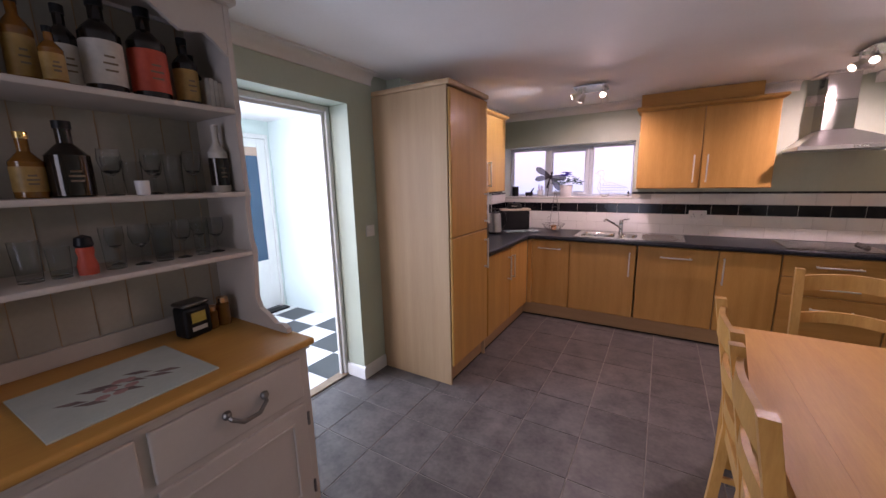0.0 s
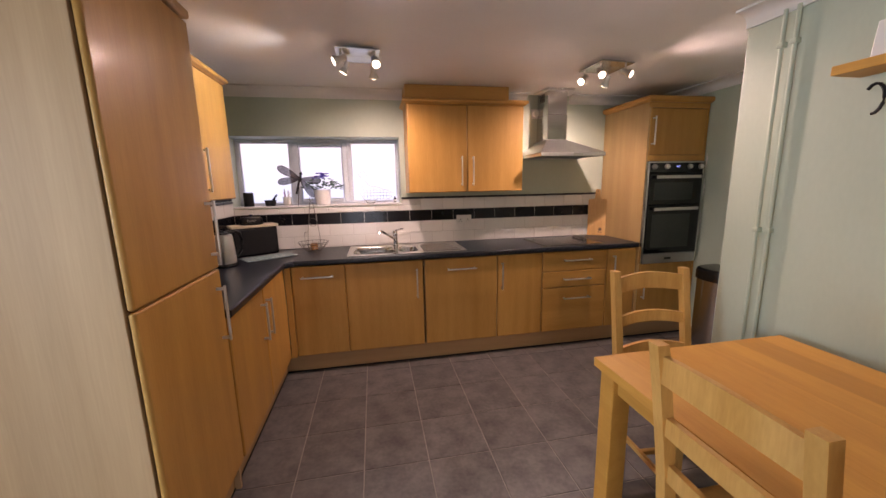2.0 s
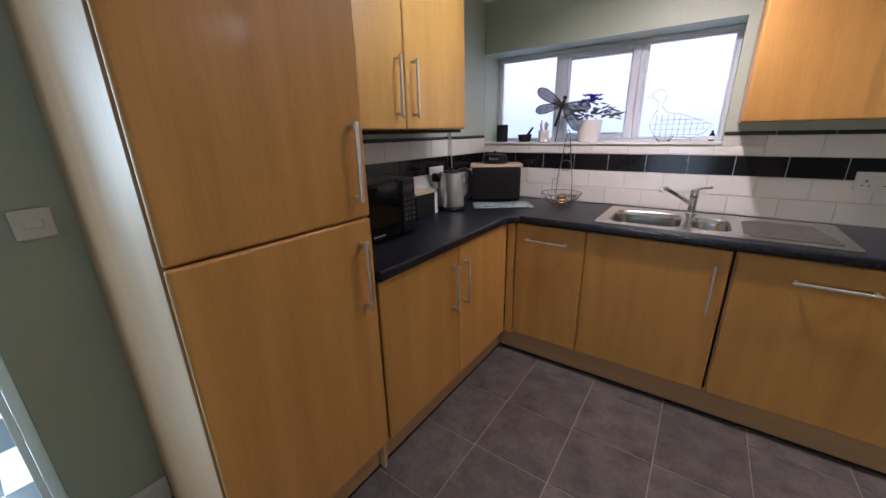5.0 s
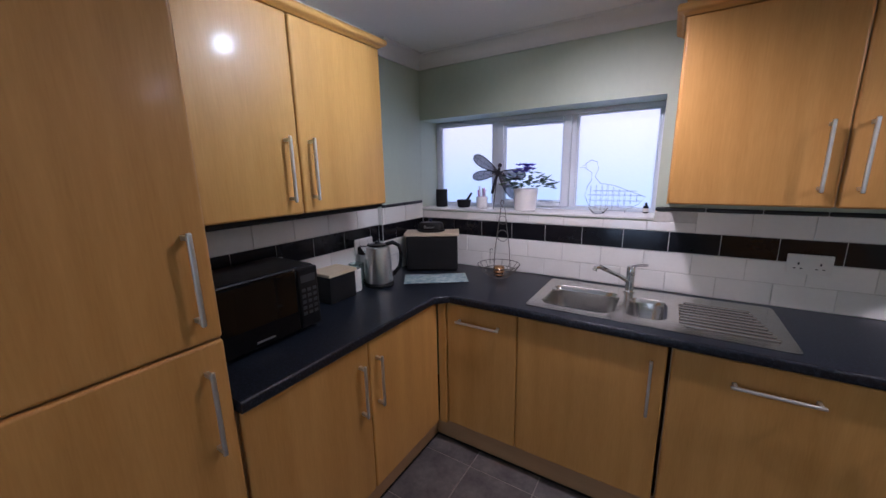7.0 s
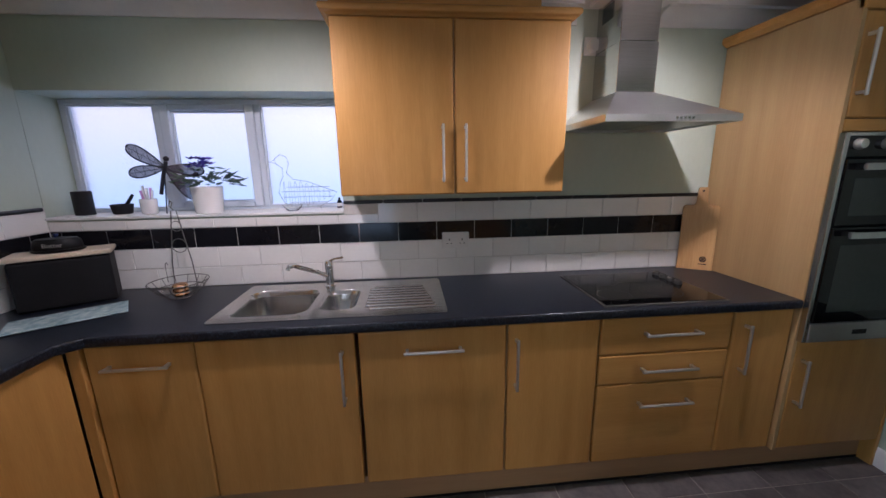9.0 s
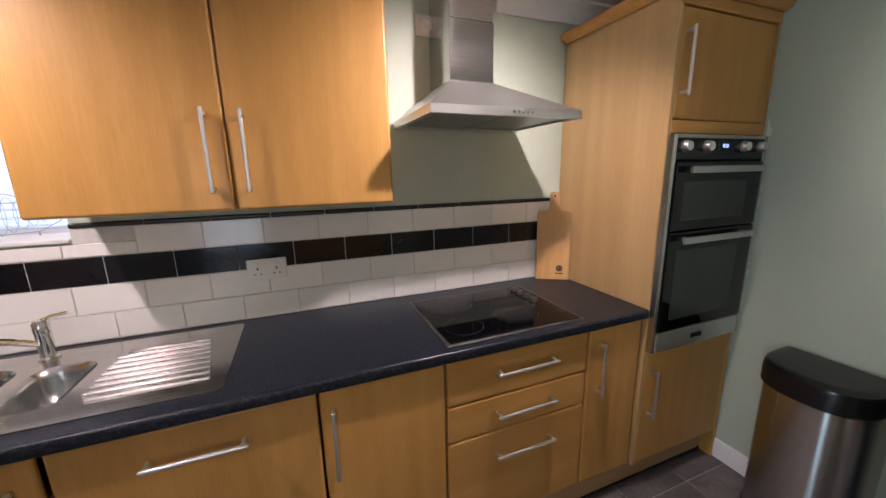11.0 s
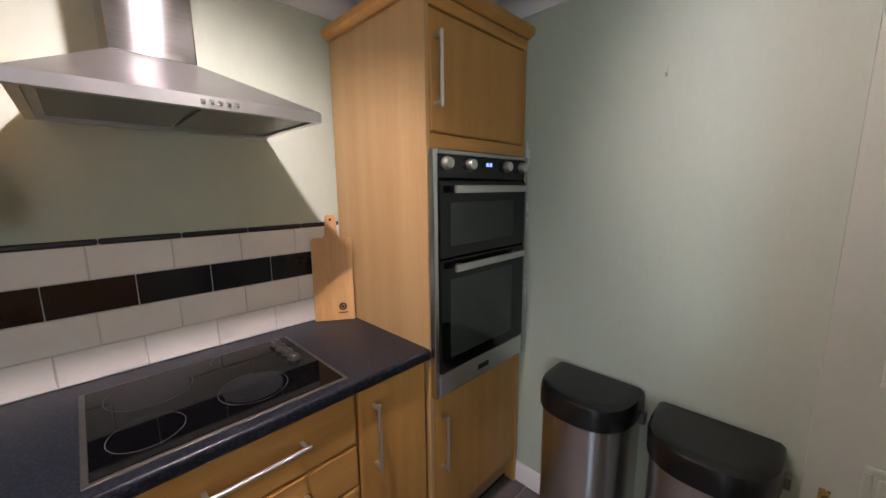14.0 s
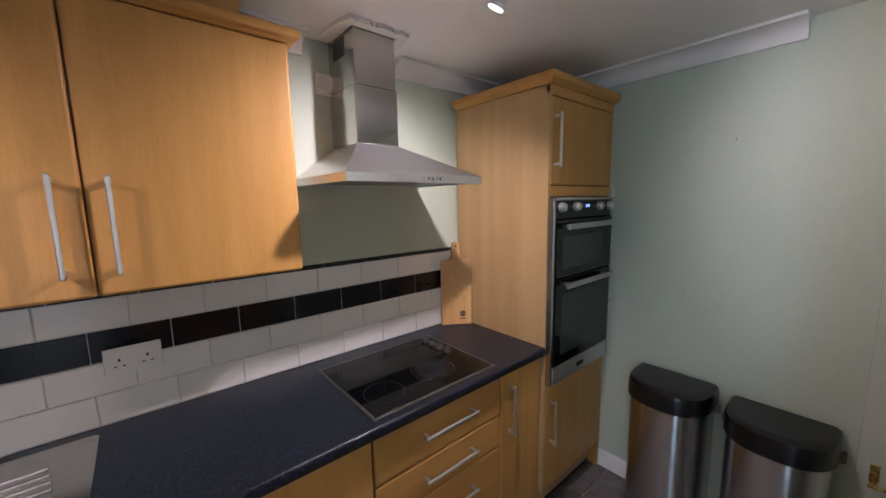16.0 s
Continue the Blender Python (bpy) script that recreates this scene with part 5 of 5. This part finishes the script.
        bm.faces.new([bm.verts.new(p) for p in rim])
        part("gauze", bm, MESH, w, "sooty gauze inside the wing frame")


dragonfly()


DUCK_WIRE = surface("grey_wire", (0.30, 0.31, 0.33), (0.42, 0.43, 0.45), size=30, rough=(0.4, 0.5), metal=0.6)


def wire_duck():
    o = thing("wire_duck", pose(-0.255, 4.80, SL) @ Matrix.Diagonal((1.25, 1.0, 1.2, 1)), "thin grey wire duck ornament", "ornament")
    bm = bmesh.new()
    side = [(-0.10, 0.185), (-0.125, 0.205), (-0.128, 0.228), (-0.105, 0.245), (-0.080, 0.235), (-0.072, 0.205), (-0.085, 0.165), (-0.06, 0.135), (0.0, 0.125), (0.06, 0.10), (0.125, 0.075), (0.10, 0.04), (0.05, 0.012), (-0.05, 0.006), (-0.105, 0.03), (-0.125, 0.075), (-0.115, 0.12), (-0.10, 0.15)]
    wire(bm, [(x, 0, z) for x, z in side], 0.0013, 6, True)
    wire(bm, [(-0.128, 0, 0.222), (-0.155, 0, 0.212), (-0.127, 0, 0.208)], 0.0015, 5)
    for k in range(9):
        x = -0.10 + k * 0.024
        hw = 0.038 * math.sin(math.pi * (k + 1) / 10)
        zt = 0.125 - 0.05 * max(0, k - 3) / 5
        wire(bm, [(x, hw * math.cos(a), 0.065 + (zt - 0.06) * 0.95 * math.sin(a)) for a in [j * math.tau / 14 for j in range(14)]], 0.0007, 5, True)
    for z, s in ((0.03, 0.7), (0.055, 0.95), (0.08, 1.0), (0.10, 0.8)):
        wire(bm, [(0.0 + 0.115 * s * math.cos(a), 0.036 * s * math.sin(a), z) for a in [j * math.tau / 20 for j in range(20)]], 0.0007, 5, True)
    part("frame", bm, DUCK_WIRE, o)
    part("foot", rod(bmesh.new(), (-0.05, 0, 0.0), (-0.05, 0, 0.01), 0.002, 6), DUCK_WIRE, o)
    part("foot", rod(bmesh.new(), (0.05, 0, 0.0), (0.05, 0, 0.014), 0.002, 6), DUCK_WIRE, o)


wire_duck()
o = thing("glass_dish", pose(-0.32, 4.72, SL), "small clear glass dish on the sill", "dish")
part("dish", lathe(bmesh.new(), [(0, 0), (0.03, 0), (0.045, 0.02), (0.052, 0.032), (0.048, 0.032), (0.04, 0.018), (0.026, 0.005), (0, 0.005)]), CLEAR, o)
o = thing("small_bottle", pose(-0.092, 4.815, SL), "tiny dark glass bottle with a white label", "bottle")
part("bottle", lathe(bmesh.new(), [(0, 0), (0.013, 0), (0.014, 0.003), (0.014, 0.035), (0.006, 0.045), (0.006, 0.058), (0, 0.058)], seg=16), BLACK_GLASS, o)
part("paper_label", lathe(bmesh.new(), [(0.0144, 0.008), (0.0144, 0.028)], seg=16), CERAMIC, o)


# ---- dresser with its bottles and glasses ----
def dresser():
    o = thing("dresser", pose(DOOR_WALL + 0.004, 0.02, 0), "cream painted dresser with wooden top and open shelves", "dresser")
    L, D, R = 1.20, 0.63, 0.335
    part("base", box(0, D - 0.02, 0, L, 0.06, 0.83, 0.003), CREAM, o)
    part("plinth_foot", box(0.02, D - 0.035, 0.01, L - 0.01, 0, 0.06), CREAM, o)
    part("worktop", box(0, D + 0.022, -0.018, L + 0.018, 0.832, 0.862, 0.012, 4), TABLE, o, "warm orange-brown wooden top")
    part("top_mould", box(0, D, -0.006, L + 0.006, 0.812, 0.831, 0.006), CREAM, o)
    for y0, y1 in ((0.04, 0.595), (0.625, 1.16)):
        d = part("drawer", box(D - 0.022, D - 0.006, y0, y1, 0.605, 0.785, 0.006), CREAM, o)
        yc = (y0 + y1) / 2 + 0.02
        bm = wire(bmesh.new(), [(D, yc - 0.07, 0.715), (D + 0.02, yc - 0.065, 0.70), (D + 0.03, yc - 0.03, 0.675), (D + 0.03, yc + 0.03, 0.675), (D + 0.02, yc + 0.065, 0.70), (D, yc + 0.07, 0.715)], 0.008, 8)
        for s in (-1, 1):
            lathe(bm, [(0, -0.016), (0.012, -0.012), (0.016, 0), (0.012, 0.012), (0, 0.016)], (D + 0.002, yc + s * 0.07, 0.715), 12)
        part("drawer_pull", bm, PEWTER, d, "dark pewter drop pull")
        d = part("door", box(D - 0.022, D - 0.006, y0, y1, 0.10, 0.575, 0.004), CREAM, o)
        bm = bmesh.new()
        for a0, a1, b0, b1 in ((y0 + 0.06, y1 - 0.06, 0.16, 0.172), (y0 + 0.06, y1 - 0.06, 0.503, 0.515), (y0 + 0.06, y0 + 0.072, 0.172, 0.503), (y1 - 0.072, y1 - 0.06, 0.172, 0.503)):
            solid(bm, D - 0.007, D + 0.002, a0, a1, b0, b1, 0.003)
        part("panel_mould", bm, CREAM, d)
        for z in (0.16, 0.50):
            part("hinge", rod(bmesh.new(), (D - 0.004, y1 + 0.006, z - 0.03), (D - 0.004, y1 + 0.006, z + 0.03), 0.006, 8), PEWTER, d)
    part("back_panel", box(0.0, 0.014, 0.02, L - 0.02, 0.863, 2.18), CREAM_DARK, o, "cream painted tongued back panel")
    for k in range(11):
        y = 0.07 + k * 0.107
        part("board_joint", box(0.013, 0.017, y, y + 0.002, 0.865, 2.17), PLINTH, o)
    part("back_rail", box(0.015, 0.03, 0.02, L - 0.02, 0.863, 0.93, 0.003), CREAM, o)
    for y in (0.0, L - 0.022):
        bm = bmesh.new()
        outl = [(0, 0.863), (0.52, 0.863), (0.52, 0.885), (0.49, 0.90), (0.44, 0.895), (0.40, 0.92), (R, 0.95), (R - 0.02, 1.0), (R, 1.18), (R + 0.004, 1.22), (R - 0.012, 1.26), (R - 0.012, 1.42), (R + 0.004, 1.46), (R - 0.006, 1.50), (R - 0.006, 1.76), (R + 0.004, 1.80), (R, 1.84), (R, 2.20), (0, 2.20)]
        prism(bm, outl, "y", y, y + 0.022)
        part("side_panel", bm, CREAM, o)
    for z in (1.207, 1.465, 1.800):
        part("shelf", box(0.016, R + 0.004, 0.023, L - 0.023, z - 0.010, z + 0.010, 0.004), CREAM, o)
    bm = bmesh.new()
    n = 28
    lo = []
    for k in range(n + 1):
        s = abs(2 * k / n - 1)
        z = 2.125 - 0.115 * (s ** 6) - 0.05 * (0.5 + 0.5 * math.cos(math.pi * (s - 0.72) / 0.16) if abs(s - 0.72) < 0.16 else 0)
        lo.append((0.023 + (L - 0.046) * k / n, z))
    prism(bm, lo + [(L - 0.023, 2.20), (0.023, 2.20)], "x", R - 0.020, R - 0.002)
    part("frieze", bm, CREAM, o, "scalloped frieze board")
    part("top_board", box(0, R + 0.03, -0.02, L + 0.02, 2.201, 2.225, 0.008), CREAM, o)
    return o


dresser()


def bottle(name, at, r, h, glass_m, label_m, label_text, cat, neck=0.32, cap=BLACK):
    o = thing(name, pose(*at), label_text, cat, "dresser bottles")
    nr = r * 0.36
    part("bottle", lathe(bmesh.new(), [(0, 0), (r * 0.94, 0), (r, h * 0.02), (r, h * (1 - neck) * 0.92), (r * 0.8, h * (1 - neck)), (nr, h * (1 - neck * 0.72)), (nr, h * 0.93), (0, h * 0.93)], seg=20), glass_m, o)
    part("cap", lathe(bmesh.new(), [(0, h * 0.90), (nr * 1.18, h * 0.90), (nr * 1.18, h), (0, h)], seg=14), cap, o)
    part("paper_label", lathe(bmesh.new(), [(r * 1.012, h * 0.10), (r * 1.012, h * (1 - neck) * 0.80)], seg=20), label_m, o)
    bm = bmesh.new()
    for z, s in ((0.42, 0.5), (0.34, 0.7), (0.26, 0.6)):
        hh = h * (1 - neck) * z * 1.3
        solid(bm, r * 1.0, r * 1.02, -r * s * 0.5, r * s * 0.5, hh, hh + 0.006)
    part("print", bm, PRINT, o)
    return o


PRINT = surface("faded_print", (0.10, 0.07, 0.04), (0.2, 0.14, 0.08), size=40)
BROWN_GLASS = surface("dark_bottle", (0.010, 0.008, 0.006), (0.022, 0.014, 0.009), size=6, rough=(0.05, 0.12))
AMBER = surface("amber_bottle", (0.16, 0.06, 0.01), (0.26, 0.11, 0.02), size=6, rough=(0.05, 0.12))
L_WHITE = surface("cream_label", (0.46, 0.42, 0.36), (0.58, 0.53, 0.46), size=40, rough=(0.6, 0.7))
L_RED = surface("red_label", (0.42, 0.045, 0.02), (0.52, 0.075, 0.03), size=40, rough=(0.5, 0.6))
L_GOLD = surface("gold_label", (0.30, 0.17, 0.04), (0.45, 0.28, 0.08), size=40, rough=(0.4, 0.6))
L_YELLOW = surface("yellow_label", (0.40, 0.30, 0.04), (0.5, 0.4, 0.08), size=40, rough=(0.5, 0.6))
S1, S2, S3 = 1.8105, 1.4755, 1.2175
for y, x, r, h, g, l, t in ((0.56, -1.44, 0.04, 0.27, BROWN_GLASS, L_GOLD, "dark spirit bottle with a gold label on the top shelf"),
                            (0.65, -1.45, 0.036, 0.26, AMBER, L_GOLD, "amber spirit bottle with a gold label on the top shelf"),
                            (0.70, -1.38, 0.028, 0.17, AMBER, L_GOLD, "small amber bottle with a gold label"),
                            (0.755, -1.47, 0.04, 0.27, BROWN_GLASS, L_WHITE, "dark bottle with a pale label on the top shelf"),
                            (0.835, -1.42, 0.056, 0.31, BROWN_GLASS, L_WHITE, "large dark bottle with a cream label"),
                            (0.965, -1.42, 0.058, 0.32, BROWN_GLASS, L_RED, "large dark bottle with a bright red label"),
                            (1.09, -1.43, 0.042, 0.26, BROWN_GLASS, L_GOLD, "dark bottle with a gold and green label"),
                            (1.135, -1.48, 0.036, 0.22, BROWN_GLASS, L_YELLOW, "dark bottle with a yellow label")):
    bottle("bottle", (x, y, S1), r, h, g, l, t, "bottle")
for k in range(4):
    o = thing("book", pose(-1.42, 1.145 + k * 0.017, S1), "thin pale box standing on the top shelf", "book", "thin pale boxes")
    part("cover", box(-0.05, 0.05, 0, 0.0155, 0, 0.12 - 0.006 * (k % 3), 0.001), L_WHITE, o)
bottle("bottle", (-1.40, 1.155, S2), 0.036, 0.275, L_WHITE, BROWN_GLASS, "cream bottle with a dark navy label on the middle shelf", "bottle", 0.36, L_WHITE)
bottle("bottle", (-1.43, 0.70, S2), 0.055, 0.24, BROWN_GLASS, BROWN_GLASS, "squat dark glass decanter bottle", "bottle", 0.4)
bottle("bottle", (-1.45, 0.61, S2), 0.04, 0.20, AMBER, L_GOLD, "orange glass bottle on the middle shelf", "bottle", 0.4, BRASS)


def tumbler(at, r, h, stem=False, tint=None, label="clear drinking glass on the dresser shelf"):
    o = thing("drinking_glass", pose(*at), label, "glass", "dresser glasses")
    if stem:
        prof = [(0, 0), (r * 0.8, 0), (r * 0.75, 0.003), (0.004, 0.008), (0.004, h * 0.42), (r * 0.7, h * 0.52), (r, h * 0.75), (r * 0.9, h), (r * 0.86, h), (r * 0.95, h * 0.75), (r * 0.65, h * 0.54), (0, h * 0.47)]
    else:
        prof = [(0, 0), (r * 0.85, 0), (r, h), (r - 0.002, h), (r * 0.83, 0.008), (0, 0.008)]
    part("bowl", lathe(bmesh.new(), prof, seg=18), tint or THIN, o)


THIN = glass("thin_glass", (0.90, 0.92, 0.92), ior=1.22)
for k, (y, r, h, st) in enumerate(((0.80, 0.034, 0.16, 1), (0.86, 0.030, 0.12, 0), (0.92, 0.033, 0.165, 1), (0.99, 0.032, 0.15, 0), (1.06, 0.034, 0.165, 1), (0.83, 0.032, 0.14, 0), (0.96, 0.03, 0.15, 1))):
    tumbler((-1.42 - 0.09 * (k > 4), y, S2), r, h, bool(st))
single("votive", lathe(bmesh.new(), [(0, 0), (0.020, 0), (0.022, 0.05), (0.017, 0.05), (0.016, 0.03), (0, 0.03)]), CERAMIC, pose(-1.37, 0.865, S2), "small white votive cup on the middle shelf", "cup")
for k, (y, r, h, st) in enumerate(((0.56, 0.034, 0.13, 0), (0.63, 0.03, 0.10, 0), (0.77, 0.034, 0.15, 0), (0.85, 0.034, 0.15, 1), (0.92, 0.033, 0.13, 0), (0.99, 0.033, 0.155, 1), (1.06, 0.03, 0.14, 0), (1.12, 0.033, 0.15, 1), (0.80, 0.03, 0.14, 1), (0.95, 0.03, 0.14, 0), (1.09, 0.03, 0.15, 1))):
    tumbler((-1.43 - 0.08 * (k > 7), y, S3), r, h, bool(st))
o = thing("figurine", pose(-1.41, 0.69, S3), "small dark and red ornament on the lowest shelf", "ornament")
part("body", lathe(bmesh.new(), [(0, 0), (0.026, 0), (0.028, 0.03), (0.02, 0.06), (0.024, 0.08), (0.02, 0.105), (0, 0.115)], seg=16), L_RED, o, "red lower part")
part("top", lathe(bmesh.new(), [(0.018, 0.085), (0.026, 0.10), (0.022, 0.125), (0, 0.135)], seg=16), BLACK, o, "dark upper part")
DT = 0.8625
o = thing("tea_tin", pose(-1.48, 1.00, DT, 0, 0, 8), "dark round-cornered tin with a yellow-green picture", "tin")
part("tin", box(-0.045, 0.045, -0.055, 0.055, 0, 0.135, 0.014, 3), BLACK, o)
part("lid", box(-0.047, 0.047, -0.057, 0.057, 0.1355, 0.155, 0.012, 3), PEWTER, o)
part("picture", box(0.0445, 0.0462, -0.03, 0.03, 0.065, 0.11, 0.0005), L_YELLOW, o, "yellow-green picture")
part("picture_band", box(0.0445, 0.0462, -0.032, 0.032, 0.03, 0.048, 0.0005), L_WHITE, o)
for y, h in ((1.08, 0.10), (1.135, 0.13)):
    o = thing("spice_jar", pose(-1.49, y, DT), "small brown glass jar with a copper lid", "jar", "spice jars")
    part("jar", lathe(bmesh.new(), [(0, 0), (0.026, 0), (0.028, 0.004), (0.028, h * 0.75), (0.02, h * 0.82), (0, h * 0.82)], seg=18), AMBER, o)
    part("lid", lathe(bmesh.new(), [(0.024, h * 0.82), (0.024, h), (0, h)], seg=18), COPPER, o)
o = thing("placemat", pose(-1.255, 0.668, DT, 0, 0, 2), "pale glass placemat printed with a faded branch", "placemat")
part("mat", box(-0.195, 0.195, -0.215, 0.215, 0.0, 0.006, 0.002), surface("pale_mat", (0.42, 0.46, 0.40), (0.52, 0.55, 0.48), size=6, rough=(0.12, 0.2)), o)
BRANCH = surface("faded_branch", (0.14, 0.11, 0.10), (0.24, 0.18, 0.16), size=30, rough=(0.2, 0.3))
PETALS = surface("faded_petals", (0.36, 0.20, 0.18), (0.44, 0.28, 0.25), size=30, rough=(0.2, 0.3))
bm = bmesh.new()
rnd = random.Random(3)
for k in range(9):
    a = -0.6 + k * 0.15
    x, y = 0.02 + 0.05 * math.sin(k * 1.9), -0.12 + k * 0.03
    prism(bm, [(x - 0.03 * math.cos(a), y - 0.035), (x + 0.008, y - 0.01), (x + 0.035 * math.cos(a), y + 0.03), (x - 0.006, y + 0.012)], "z", 0.0062, 0.0068)
part("printed_branch", bm, BRANCH, o)
bm = bmesh.new()
for k in range(6):
    x, y = 0.03 + 0.04 * math.cos(k * 2.3), -0.02 + 0.045 * math.sin(k * 1.7)
    prism(bm, [(x + 0.016 * math.cos(j * math.tau / 7), y + 0.02 * math.sin(j * math.tau / 7)) for j in range(7)], "z", 0.0069, 0.0073)
part("printed_petals", bm, PETALS, o)


# ---- tiles, last ----
TILE_SETS = {"floor_tile": FLOOR_TILE, "tile_white": TILE_W, "tile_black": TILE_B, "vinyl_white": VINYL_W, "vinyl_black": VINYL_B}
MADE = {}


def slab(w, d, h, b, key):
    """One mesh for all alike tiles."""
    k = (round(w, 4), round(d, 4), round(h, 4), key)
    if k not in MADE:
        MADE[k] = finish(box(0, w, 0, d, 0, h, b, 1), key, TILE_SETS[key], False)
    return MADE[k]


def piece(name, me, parent, at):
    ob = new(name, me)
    ob.parent = parent
    ob.location = at
    return ob


# kitchen floor: 340 mm pitch
floor = structure("floor", box(-1.79, 2.75, -1.5, 4.66, -0.12, -0.0035), FLOOR_GROUT, "grey slate-effect floor tiles with pale joints", "floor")
P, X0, Y0 = 0.340, 0.607, 2.975
for i in range(-8, 8):
    for j in range(-14, 6):
        xa, xb = X0 + i * P + 0.0025, X0 + (i + 1) * P - 0.0025
        ya, yb = Y0 + j * P + 0.0025, Y0 + (j + 1) * P - 0.0025
        xa, xb = max(xa, -1.80 if ya < 2.2 and yb > 1.2 else -1.645), min(xb, 2.605 if yb > 2.9 else 1.605)
        ya, yb = max(ya, -1.5), min(yb, 4.66)
        if xb - xa < 0.02 or yb - ya < 0.02:
            continue
        piece("floor_tile", slab(xb - xa, yb - ya, 0.012, 0.0016, "floor_tile"), floor, (xa, ya, -0.012))

# checkered porch floor
floor_porch = structure("floor_porch", box(-3.87, -1.79, 0.43, 3.2, -0.12, -0.003), VINYL_B, "black and white checkered porch floor", "floor")
Q = 0.335
for i in range(7):
    for j in range(10):
        xa, xb = max(-3.87 + i * Q, -3.75), -3.87 + (i + 1) * Q
        yb, ya = min(3.358 - j * Q, 2.99), 3.358 - (j + 1) * Q
        xb, ya = min(xb, -1.865), max(ya, 0.55)
        if xb - xa < 0.02 or yb - ya < 0.02:
            continue
        key = "vinyl_white" if (i + j) % 2 else "vinyl_black"
        piece("vinyl_tile", slab(xb - xa - 0.001, yb - ya - 0.001, 0.006, 0.0, key), floor_porch, (xa, ya, -0.004))

# glazed wall tiles: 200 x 100, broken bond
ROWS_T = ((0.912, 1.012, 0, "tile_white"), (1.0155, 1.1155, 1, "tile_white"), (1.119, 1.219, 0, "tile_black"), (1.2225, 1.3225, 1, "tile_white"))
TP = 0.2075


def tile_run(parent, lo, hi, start, place, skip=None):
    for z0, z1, half, key in ROWS_T:
        n0 = int((lo - start) / TP) - 2
        x = start + (n0 + 0.5 * half) * TP
        while x < hi:
            a, b = max(x + 0.0015, lo), min(x + TP - 0.0015, hi)
            x += TP
            if b - a < 0.008:
                continue
            zt = z1
            if skip and a < skip[1] and b > skip[0] and z1 > skip[2]:
                zt = skip[2]
            place(parent, a, b, z0, zt, key)


def on_north(parent, a, b, z0, z1, key):
    me = slab(b - a, z1 - z0, 0.008, 0.0018, key)
    ob = piece("tile", me, parent, (a, 4.6575, z0))
    ob.rotation_euler = (radians(90), 0, 0)


def on_west(parent, a, b, z0, z1, key, face=WEST):
    me = slab(b - a, z1 - z0, 0.008, 0.0018, key)
    ob = piece("tile", me, parent, (face - 0.008, a, z0))
    ob.rotation_euler = (radians(90), 0, radians(90))


part("grout", box(-1.478, 2.0, 4.6535, 4.6575, 0.9, 1.268), GROUT, wall_north)
part("grout", box(-0.042, 2.0, 4.6535, 4.6575, 1.269, 1.341), GROUT, wall_north)
tile_run(wall_north, -1.469, 1.997, 1.690, on_north, (-1.48, -0.04, 1.268))
part("grout", box(-1.5075, -1.5035, 3.01, 4.22, 0.9, 1.341), GROUT, wall_west)
tile_run(wall_west, 3.012, 4.212, 3.10, on_west)
part("grout", box(-1.4775, -1.4735, 4.22, 4.655, 0.9, 1.341), GROUT, wall_west)
tile_run(wall_west, 4.222, 4.648, 3.10, lambda p, a, b, z0, z1, key: on_west(p, a, b, z0, z1, key, -1.47))
for z0, z1, m in ((0.912, 1.1155, TILE_W), (1.119, 1.219, TILE_B), (1.2225, 1.3225, TILE_W)):
    part("tile", box(-1.5035, -1.478, 4.2165, 4.2195, z0, z1), m, wall_west)


BORDER = surface("black_border_glaze", (0.008, 0.008, 0.010), (0.014, 0.014, 0.016), size=6, rough=(0.3, 0.4))


def border(x0, x1, y0, y1, parent):
    bm = box(x0, x1, y0, y1, 1.3235, 1.342, 0.006, 3)
    part("border_tile", bm, BORDER, parent, "black half-round border tile")


for k in range(10):
    a = -0.042 + k * TP
    if a < 1.99:
        border(a, min(a + TP - 0.002, 1.996), 4.643, 4.657, wall_north)
for k in range(6):
    a = 3.012 + k * TP
    border(-1.507, -1.493, a, min(a + TP - 0.002, 4.215), wall_west)
for a, b in ((4.22, 4.43), (4.432, 4.642)):
    border(-1.477, -1.463, a, b, wall_west)
